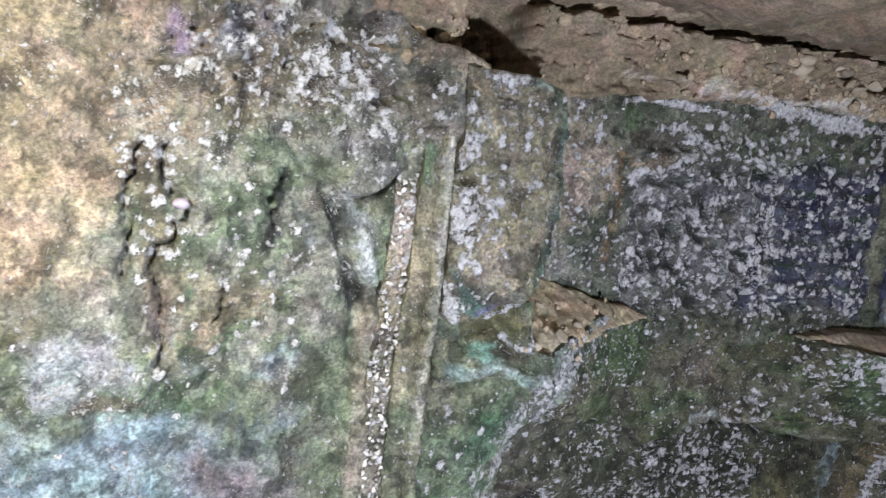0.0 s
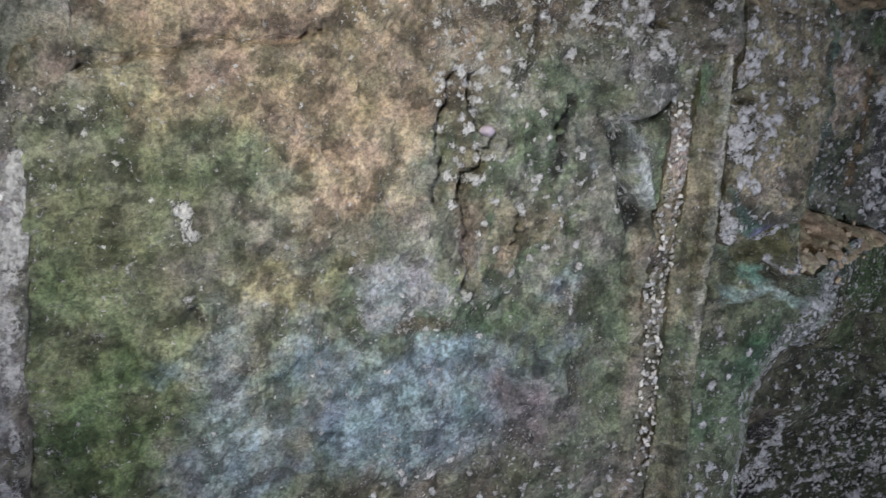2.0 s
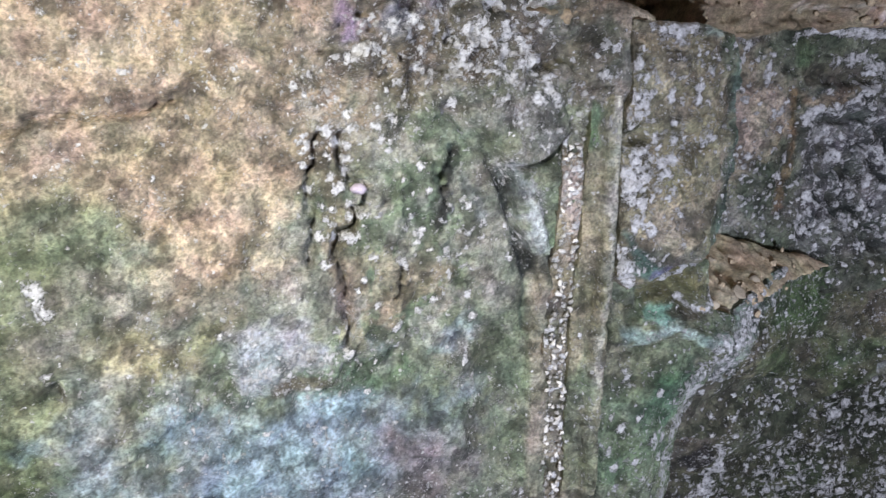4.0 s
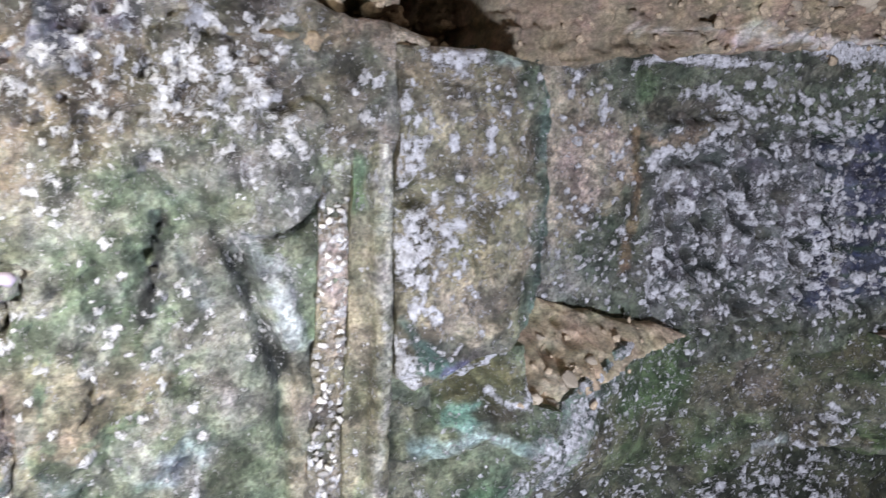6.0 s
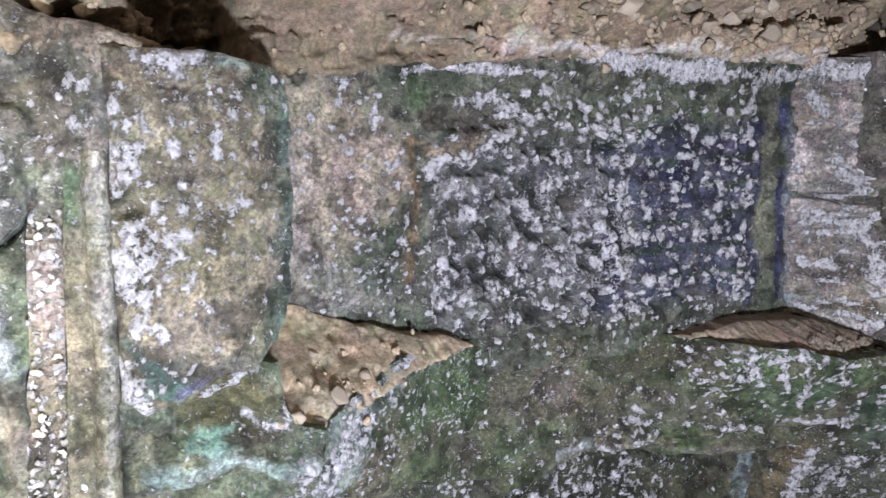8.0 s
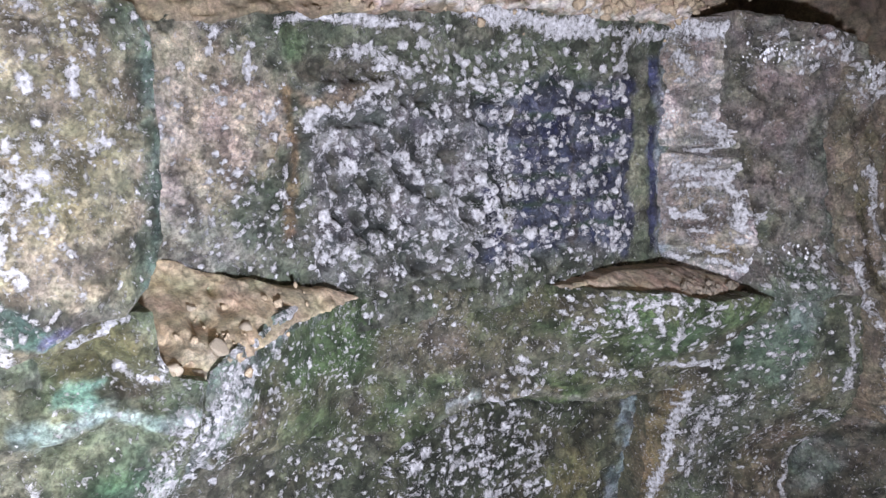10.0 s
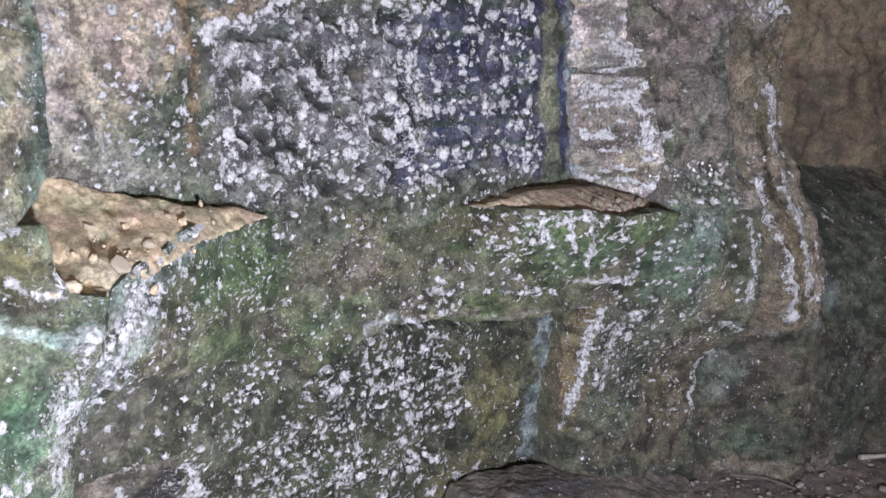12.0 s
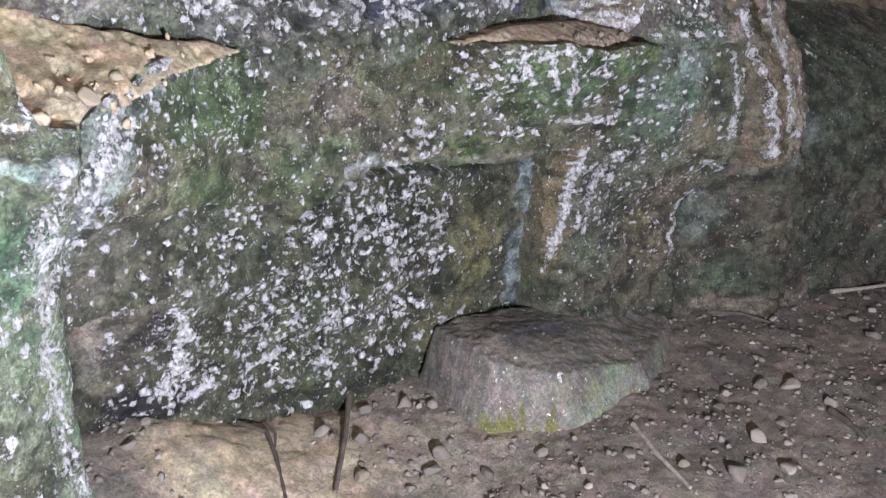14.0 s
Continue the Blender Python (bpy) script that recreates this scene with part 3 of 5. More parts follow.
def panel_paint(x, z):
    c = Coat(x, z, (0.32, 0.285, 0.20), (0.42, 0.37, 0.27), 9, 5)
    c.blob(-0.45, 1.30, 0.08, 0.12, (0.36, 0.32, 0.20), 0.8)
    c.path([(-0.352, 1.52), (-0.348, 1.40), (-0.348, 1.25), (-0.37, 1.16)], 0.022, (0.14, 0.17, 0.125), 0.9)
    c.blob(-0.375, 1.48, 0.03, 0.04, (0.15, 0.18, 0.13), 0.8)
    c.path([(-0.342, 1.50), (-0.342, 1.22), (-0.37, 1.13)], 0.010, (0.16, 0.24, 0.20), 0.6)
    c.blob(-0.45, 1.13, 0.10, 0.035, (0.17, 0.17, 0.14), 0.8)
    c.path([(-0.555, 1.18), (-0.53, 1.12), (-0.49, 1.10)], 0.018, TURQ, 0.8)
    c.blob(-0.41, 1.52, 0.06, 0.02, (0.34, 0.42, 0.38), 0.8)
    c.salt(-0.49, 1.525, 0.06, 0.022, 1.0).salt(-0.55, 1.40, 0.022, 0.06, 0.8).salt(-0.55, 1.28, 0.022, 0.04, 1.0)
    c.spots(box(x, z, -0.56, -0.40, 1.16, 1.46, 0.03), 42, 0.42, 0.42, 2, 1.3).spots(box(x, z, -0.57, -0.53, 1.2, 1.48, 0.02), 44, 0.8, 0.48, 3).spots(box(x, z, -0.56, -0.36, 1.1, 1.5, 0.03), 70, 0.25, 0.40, 4)
    c.crust_path([(-0.535, 1.53), (-0.50, 1.525), (-0.46, 1.53)], 0.012).crust_path([(-0.553, 1.265), (-0.552, 1.29)], 0.016).crust_path([(-0.568, 1.15), (-0.565, 1.10), (-0.545, 1.085)], 0.009, 0.9)
    # the sunk hole gets its shade as a dark colour
    c.blob(-0.553, 1.345, 0.02, 0.016, (0.09, 0.085, 0.05), 0.95)
    c.salt(-0.48, 1.30, 0.10, 0.18, 0.45).specks(-0.46, 1.32, 0.16, 0.24, 0.4).salt(-0.57, 1.12, 0.02, 0.05, 0.9)
    c.path([(-0.47, 1.113), (-0.50, 1.10)], 0.009, (0.30, 0.28, 0.45), 0.9)
    return c.wipe(ramp(bump(x, z, -0.553, 1.345, 0.02, 0.016), 0.3, 0.6))


slab("raised_panel", [(-0.572, 1.10), (-0.545, 1.075), (-0.50, 1.09), (-0.45, 1.115), (-0.40, 1.12), (-0.365, 1.15), (-0.337, 1.21), (-0.332, 1.40), (-0.332, 1.49), (-0.350, 1.527),
                      (-0.45, 1.543), (-0.568, 1.540)], panel_front, panel_paint, 0.06, core, "raised upright panel with rounded corners, tan with white salts", k=5, edge=0.013, ragged=0.003, step=0.0035)

UNDER_LIP = [(-0.56, 0.985), (-0.50, 0.975), (-0.42, 0.985), (-0.36, 0.955), (-0.31, 0.955)]
UNDER_EYE = [(-0.50, 1.035), (-0.46, 1.025), (-0.41, 1.03), (-0.36, 1.015)]


def under_front(x, z):
    y = -0.212 + rough(x, z, 0.010, 0.006, 0.0022, 6) + 0.09 * ramp(-z, -0.95, -0.72) * ramp(x, -0.5, -0.33)
    y += 0.035 * groove(x, z, [(-0.57, 1.065), (-0.49, 1.05), (-0.43, 1.07), (-0.40, 1.04)], 0.022, 0.006)
    y += 0.022 * groove(x, z, UNDER_EYE, 0.02, 0.004) - 0.020 * groove(x, z, UNDER_LIP, 0.022, 0.004)
    y += 0.012 * groove(x, z, [(-0.58, 0.945), (-0.5, 0.952), (-0.44, 0.965)], 0.006)
    return y


def under_paint(x, z):
    c = Coat(x, z, (0.17, 0.235, 0.145), (0.23, 0.24, 0.165), 7, 6)
    c.blob(-0.45, 1.05, 0.14, 0.06, OLIVE, 1.0)
    c.path(UNDER_LIP, 0.016, (0.42, 0.52, 0.48), 0.95)
    c.path([(-0.50, 1.01), (-0.46, 1.005), (-0.43, 1.01)], 0.012, TURQ, 0.9)
    c.blob(-0.40, 1.005, 0.05, 0.012, (0.10, 0.085, 0.06), 0.9)
    c.blob(-0.41, 0.84, 0.10, 0.09, (0.14, 0.25, 0.155), 0.8)
    c.blob(-0.45, 0.55, 0.14, 0.2, (0.20, 0.215, 0.145), 0.9)
    c.salt_line([(-0.31, 1.0), (-0.325, 0.92), (-0.355, 0.84), (-0.375, 0.7), (-0.39, 0.4)], 0.034, 0.85)
    c.crust_path([(-0.405, 1.035), (-0.385, 1.02), (-0.35, 1.008), (-0.30, 1.002)], 0.005, 0.9).crust_path([(-0.352, 1.11), (-0.355, 1.06), (-0.345, 1.02)], 0.006, 0.9).crust_path([(-0.47, 1.085), (-0.43, 1.09), (-0.39, 1.11)], 0.006, 0.9)
    c.spots(box(x, z, -0.56, -0.36, 0.45, 0.92, 0.03), 46, 0.35, 0.40, 2, 1.3)
    c.specks(-0.45, 0.75, 0.16, 0.3, 0.35).salt(-0.43, 0.80, 0.04, 0.02, 0.7)
    return c


slab("cheek_block", [(-0.585, -0.05), (-0.395, -0.05), (-0.375, 0.45), (-0.352, 0.72), (-0.33, 0.84), (-0.305, 0.93), (-0.288, 0.995), (-0.332, 1.012), (-0.350, 1.05), (-0.356, 1.115),
                     (-0.57, 1.115), (-0.577, 0.95)], under_front, under_paint, 0.2, core, "green algae-covered block below the raised panel", k=6, edge=0.016)


PITS = ((0.024, 1.306), (0.028, 1.262), (0.092, 1.256), (0.164, 1.283), (0.170, 1.348), (0.225, 1.415), (0.310, 1.185), (0.190, 1.095), (0.072, 1.195), (0.12, 1.335), (0.235, 1.235), (0.29, 1.30))
INCISED = [(0.455, 1.39), (0.44, 1.33), (0.445, 1.25), (0.425, 1.17), (0.36, 1.125), (0.31, 1.11)]


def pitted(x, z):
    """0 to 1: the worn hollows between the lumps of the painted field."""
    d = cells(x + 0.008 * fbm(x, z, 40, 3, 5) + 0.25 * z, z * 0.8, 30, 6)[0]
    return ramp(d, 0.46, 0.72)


def recess_front(x, z):
    y = 0.004 + rough(x, z, 0.006, 0.004, 0.002, 7)
    lumps = box(x, z, 0.0, 0.78, 1.07, 1.47, 0.04)
    y += lumps * (-0.014 + 0.024 * pitted(x, z) + 0.008 * fbm(x, z * 0.6, 60, 3, 9)) * (1 - 0.5 * ramp(x, 0.36, 0.44))
    y += 0.016 * groove(x, z, [(-0.01, 1.465), (0.05, 1.467), (0.12, 1.462)], 0.030, 0.006)
    y -= 0.010 * groove(x, z, [(0.845, 1.50), (0.85, 1.04)], 0.02, 0.002)
    for i, (cx, cz) in enumerate(PITS):
        y += 0.034 * bump(x + 0.5 * (z - cz), z, cx, cz, 0.013 + 0.003 * (i % 3), 0.022)
    y += 0.014 * groove(x, z, INCISED, 0.012, 0.005)
    for i in range(8):
        y += 0.008 * groove(x, z, [(0.375 + 0.052 * i, 1.46), (0.372 + 0.052 * i, 1.09)], 0.012, 0.008)
    y += 0.012 * groove(x, z, [(0.05, 1.05), (0.16, 1.055), (0.28, 1.06)], 0.006, 0.006) + 0.010 * groove(x, z, [(0.534, 1.54), (0.53, 1.50), (0.52, 1.465)], 0.006, 0.004)
    y -= 0.02 * ramp(z, 1.50, 1.62) + 0.018 * ramp(-z, -1.09, -1.05) * ramp(x, -0.06, 0.04) * ramp(-x, -0.62, -0.50)
    return y


def recess_paint(x, z):
    c = Coat(x, z, (0.16, 0.165, 0.125), (0.115, 0.13, 0.09), 8, 7)
    c.blob(-0.20, 1.40, 0.17, 0.20, (0.50, 0.42, 0.33), 0.95)
    c.blob(-0.16, 1.47, 0.05, 0.04, (0.22, 0.19, 0.14), 0.8)
    c.blob(-0.30, 1.30, 0.06, 0.22, (0.48, 0.43, 0.365), 0.8)
    c.blob(-0.20, 1.17, 0.13, 0.09, (0.36, 0.36, 0.295), 0.85)
    c.blob(-0.11, 1.22, 0.06, 0.10, (0.10, 0.125, 0.085), 0.75)
    field = box(c.fx, c.fz, -0.015, 0.44, 1.08, 1.42, 0.03)
    c.tint(field, (0.235, 0.225, 0.235), 0.85)
    c.blob(0.15, 1.12, 0.2, 0.06, (0.11, 0.125, 0.095), 0.7)
    blue = box(c.wx, c.wz, 0.36, 0.80, 1.08, 1.45, 0.035)
    c.tint(blue, (0.115, 0.12, 0.17), 0.95)
    c.blob(0.58, 1.34, 0.06, 0.08, (0.045, 0.05, 0.12), 0.7)
    c.blob(0.42, 1.49, 0.40, 0.045, (0.15, 0.17, 0.12), 0.65)
    c.blob(0.225, 1.41, 0.035, 0.035, (0.07, 0.095, 0.06), 0.9)
    c.blob(-0.035, 1.512, 0.045, 0.028, (0.11, 0.155, 0.085), 0.95)
    c.blob(0.03, 1.432, 0.10, 0.03, (0.33, 0.26, 0.185), 0.95)
    c.tint(groove(x, z, [(-0.01, 1.465), (0.05, 1.467), (0.12, 1.462)], 0.034, 0.006), (0.145, 0.13, 0.10), 0.95)
    c.path([(-0.058, 1.43), (-0.058, 1.18)], 0.015, (0.30, 0.225, 0.135), 1.0)
    c.path([(-0.11, 1.30), (-0.10, 1.34)], 0.022, (0.33, 0.26, 0.18), 0.8)
    for i in range(7):
        c.path([(0.375 + 0.06 * i, 1.45), (0.373 + 0.06 * i, 1.09)], 0.010, (0.035, 0.04, 0.095) if i % 3 != 1 else (0.16, 0.14, 0.13), 0.8)
    for i in range(6):
        c.path([(0.35, 1.13 + 0.062 * i), (0.76, 1.135 + 0.062 * i)], 0.009, (0.06, 0.095, 0.055), 0.75)
    c.path(INCISED, 0.010, (0.13, 0.125, 0.075), 0.9)
    stripe = (1 - ramp(np.abs(x - 0.825 + 0.008 * c.n2), 0.014, 0.034)) * ramp(z, 1.03, 1.06) * ramp(-z, -1.50, -1.42)
    c.tint(stripe, (0.225, 0.235, 0.165), 0.9)
    c.path([(0.79, 1.46), (0.792, 1.06)], 0.014, (0.045, 0.05, 0.10), 0.75)
    bar = (1 - ramp(np.abs(x - 0.874 + 0.010 * c.n1 + 0.006 * c.n2), 0.006, 0.030)) * ramp(z, 1.04, 1.08) * ramp(-z, -1.53, -1.50)
    c.tint(bar * ramp(fbm(x, z, 12, 4, 4), -0.6, -0.2), (0.06, 0.068, 0.14), 0.9)
    c.blob(0.80, 1.44, 0.03, 0.03, (0.04, 0.045, 0.10), 0.9)
    c.path([(0.31, 1.105), (0.36, 1.11), (0.40, 1.135)], 0.016, (0.035, 0.035, 0.10), 0.9)
    c.path([(0.91, 1.55), (0.905, 1.05)], 0.016, (0.36, 0.39, 0.45), 0.8)
    c.blob(0.15, 1.60, 0.5, 0.03, (0.33, 0.26, 0.20), 0.8)
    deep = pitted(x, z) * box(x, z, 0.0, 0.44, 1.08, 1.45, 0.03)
    # hollows tinted dark: their greenish dirt and their shade in one colour
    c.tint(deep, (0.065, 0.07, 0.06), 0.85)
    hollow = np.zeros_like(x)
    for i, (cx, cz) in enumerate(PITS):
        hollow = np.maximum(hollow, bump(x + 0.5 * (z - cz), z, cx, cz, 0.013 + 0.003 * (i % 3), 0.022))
    # larger pits: part of their shade is put into the colour too
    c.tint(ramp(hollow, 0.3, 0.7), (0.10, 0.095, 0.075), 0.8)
    # salts: lumps on the worn field, rows of dots on the painted grid
    c.spots(field, 46, 0.75, 0.46, 2, 1.3).spots(field, 80, 0.60, 0.45, 5)
    gx, gz = x + 0.006 * fbm(x, z, 12, 2, 3), z
    d, r1, r2 = cells(c.fx * 0.6 + gx * 0.4, gz * 0.80, 24, 8, 0.35)
    c.patch = np.maximum(c.patch, (r1 < 0.86 * blue) * np.clip((0.17 + 0.20 * r2 - d) / 0.26 + 0.4, 0, 1))
    d, r1, r2 = cells(c.fx, gz, 52, 9, 0.7)
    c.patch = np.maximum(c.patch, (r1 < 0.42 * blue) * np.clip((0.22 + 0.30 * r2 - d) / 0.30 + 0.35, 0, 1))
    low = box(c.wx, c.wz, -0.02, 0.78, 1.0, 1.10, 0.03)
    c.spots(low, 55, 0.45, 0.40, 3).spots(box(c.wx, c.wz, 0.1, 0.80, 1.43, 1.53, 0.03), 44, 0.75, 0.46, 4)
    c.spots(box(c.wx, c.wz, -0.30, -0.03, 1.06, 1.30, 0.05), 62, 0.55, 0.36, 6).spots(box(c.wx, c.wz, -0.30, -0.03, 1.30, 1.52, 0.05), 50, 0.28, 0.40, 7)
    c.crust_path([(-0.065, 1.536), (-0.006, 1.556), (0.08, 1.558), (0.25, 1.542)], 0.011)
    c.crust_path([(0.30, 1.592), (0.40, 1.580), (0.55, 1.572), (0.74, 1.570), (0.92, 1.562)], 0.020)
    c.crust_path([(-0.022, 1.365), (-0.012, 1.398), (0.05, 1.402), (0.10, 1.42), (0.145, 1.442)], 0.011, 1.1)
    c.crust_path([(0.05, 1.502), (0.12, 1.497), (0.15, 1.485)], 0.015, 0.9).crust_path([(-0.125, 1.34), (-0.115, 1.37), (-0.08, 1.41)], 0.010, 1.0).crust_path([(-0.125, 1.45), (-0.118, 1.50)], 0.011, 1.0).crust_path([(-0.075, 1.30), (-0.07, 1.24)], 0.007, 0.8).crust_path([(-0.20, 1.53), (-0.17, 1.52)], 0.012, 0.95)
    c.crust_path([(-0.022, 1.33), (-0.02, 1.29)], 0.009, 0.85).crust_path([(0.58, 1.155), (0.60, 1.155)], 0.008, 0.9)
    c.specks(0.3, 1.27, 0.5, 0.27, 0.45).salt(0.22, 1.27, 0.26, 0.2, 0.45)
    return c.wipe(np.clip(0.85 * np.maximum(bar, stripe) + 0.8 * ramp(hollow, 0.3, 0.7) + 0.85 * deep, 0, 1))


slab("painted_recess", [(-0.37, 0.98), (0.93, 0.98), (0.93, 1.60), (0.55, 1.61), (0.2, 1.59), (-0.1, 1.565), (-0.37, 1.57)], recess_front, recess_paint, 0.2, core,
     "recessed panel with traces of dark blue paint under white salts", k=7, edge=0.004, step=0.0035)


RIDGE = [(-0.36, 0.80), (-0.30, 0.853), (-0.22, 0.835), (-0.145, 0.805), (0.0, 0.772), (0.10, 0.764), (0.20, 0.755)]


def below(x, z, points):
    """1 under a line, 0 over it."""
    px, pz = zip(*points)
    return ramp(np.interp(x, px, pz) + 0.012 * fbm(x, z, 22, 4, 6) - z, -0.006, 0.012)


def lintel_front(x, z):
    y = 0.022 - 0.24 * ramp(-x, -0.12, 0.36) * ramp(z, 0.70, 0.95) - 0.08 * ramp(-x, -0.1, 0.36) * ramp(-z, -0.95, -0.7)
    y -= 0.25 * ramp(x, 0.36, 0.94) * ramp(z, 0.60, 0.95)
    y -= 0.03 * ramp(z, 0.85, 1.04) * ramp(x, -0.1, 0.1)
    y += rough(x, z, 0.014, 0.008, 0.0025, 8)
    y += 0.040 * below(x, z, RIDGE) * ramp(-x, -0.20, -0.10)
    y -= 0.014 * ramp(fbm(x, z * 1.4, 16, 4, 3), 0.0, 0.3) * box(x, z, 0.35, 0.95, 0.72, 0.84, 0.03)
    return y


def lintel_paint(x, z):
    c = Coat(x, z, (0.095, 0.128, 0.062), (0.165, 0.155, 0.105), 7, 8)
    c.blob(-0.02, 0.98, 0.14, 0.10, (0.08, 0.125, 0.055), 0.85)
    c.blob(0.22, 0.93, 0.14, 0.09, (0.20, 0.175, 0.13), 0.7)
    c.blob(0.20, 0.84, 0.14, 0.05, (0.12, 0.165, 0.09), 0.7)
    c.blob(0.50, 0.97, 0.16, 0.05, (0.15, 0.125, 0.085), 0.7)
    c.blob(0.52, 0.84, 0.22, 0.06, (0.15, 0.14, 0.105), 0.7)
    c.blob(0.68, 0.95, 0.07, 0.03, (0.12, 0.20, 0.09), 0.8)
    c.blob(0.78, 0.86, 0.12, 0.06, (0.11, 0.155, 0.085), 0.7)
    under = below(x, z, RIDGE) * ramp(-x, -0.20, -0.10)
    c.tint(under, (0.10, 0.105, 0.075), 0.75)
    c.blob(-0.26, 0.74, 0.10, 0.08, (0.155, 0.14, 0.115), 0.8)
    c.path([(0.27, 0.775), (0.335, 0.79)], 0.020, (0.40, 0.43, 0.41), 1.0)
    c.path([(0.42, 0.775), (0.55, 0.755)], 0.016, (0.27, 0.23, 0.165), 0.8)
    c.path([(0.12, 0.62), (0.15, 0.69), (0.255, 0.758), (0.336, 0.775), (0.475, 0.76), (0.575, 0.737), (0.80, 0.712)], 0.010, (0.25, 0.245, 0.195), 0.85)
    rim = [(-0.08, 1.068), (-0.16, 1.042), (-0.22, 1.00), (-0.27, 0.94), (-0.305, 0.87), (-0.325, 0.78)]
    c.path(rim, 0.040, (0.27, 0.33, 0.31), 0.6)
    near_rim = 1 - ramp(line_distance(x, z, rim), 0.02, 0.05)
    c.crust_path(rim, 0.008, 0.8).salt_line(rim, 0.045, 0.45).spots(near_rim, 70, 0.7, 0.42, 8).spots(near_rim, 48, 0.35, 0.45, 9)
    c.spots(box(c.wx, c.wz, -0.28, 0.05, 0.86, 1.05, 0.03), 85, 0.40, 0.36, 2).spots(box(c.wx, c.wz, 0.0, 0.9, 0.78, 1.03, 0.05), 72, 0.22, 0.38, 3)
    c.spots(under, 50, 0.32, 0.42, 4).spots(box(c.wx, c.wz, 0.36, 0.92, 0.76, 0.86, 0.03), 48, 0.42, 0.44, 5)
    c.spots(c.area(0.74, 0.945, 0.13, 0.035, 0.5), 46, 0.5, 0.45, 6).spots(box(c.wx, c.wz, 0.5, 0.95, 0.90, 1.0, 0.03), 60, 0.5, 0.42, 7)
    for x0, x1, dz in ((0.66, 0.69, 0.045), (0.71, 0.74, 0.07), (0.75, 0.80, 0.11), (0.83, 0.86, 0.06)):
        c.crust_path([(x0, 0.965), (0.6 * x0 + 0.4 * x1, 0.955 - 0.5 * dz), (x1, 0.955 - dz)], 0.008, 0.9)
    c.crust_path([(0.62, 0.985), (0.70, 0.965), (0.80, 0.95)], 0.006, 0.8).crust_path([(0.80, 0.80), (0.88, 0.785), (0.92, 0.79)], 0.008, 0.9).crust_path([(0.60, 0.80), (0.72, 0.795)], 0.008, 0.6)
    c.specks(0.2, 0.90, 0.6, 0.25, 0.35)
    return c


lintel_outline = [(-0.30, 0.94), (-0.345, 0.82), (-0.345, 0.66), (-0.22, 0.64), (-0.08, 0.62), (0.05, 0.58), (0.11, 0.60), (0.135, 0.67), (0.17, 0.715), (0.255, 0.752), (0.336, 0.768), (0.475, 0.752),
                  (0.575, 0.728), (0.69, 0.712), (0.80, 0.70), (0.885, 0.705), (0.93, 0.79), (0.98, 0.88), (1.02, 0.95), (0.95, 0.965), (0.86, 0.96), (0.74, 0.985), (0.60, 1.0), (0.48, 1.02), (0.24, 1.035),
                  (0.0, 1.055), (-0.08, 1.067), (-0.15, 1.057), (-0.22, 1.033), (-0.278, 1.003)]
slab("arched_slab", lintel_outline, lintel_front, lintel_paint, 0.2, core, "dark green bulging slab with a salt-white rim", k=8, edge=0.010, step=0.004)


def low_front(x, z):
    y = 0.078 + 0.14 * (0.75 - z) + rough(x, z, 0.016, 0.009, 0.003, 9)
    y -= 0.03 * ramp(x, 0.45, 0.8) * 0.5
    y -= 0.075 * bump(x, z, -0.15, 0.66, 0.20, 0.12)
    y += 0.03 * groove(x, z, [(0.13, 0.60), (0.16, 0.685), (0.27, 0.74), (0.35, 0.752), (0.50, 0.735), (0.62, 0.71), (0.86, 0.68)], 0.022, 0.006)
    return y


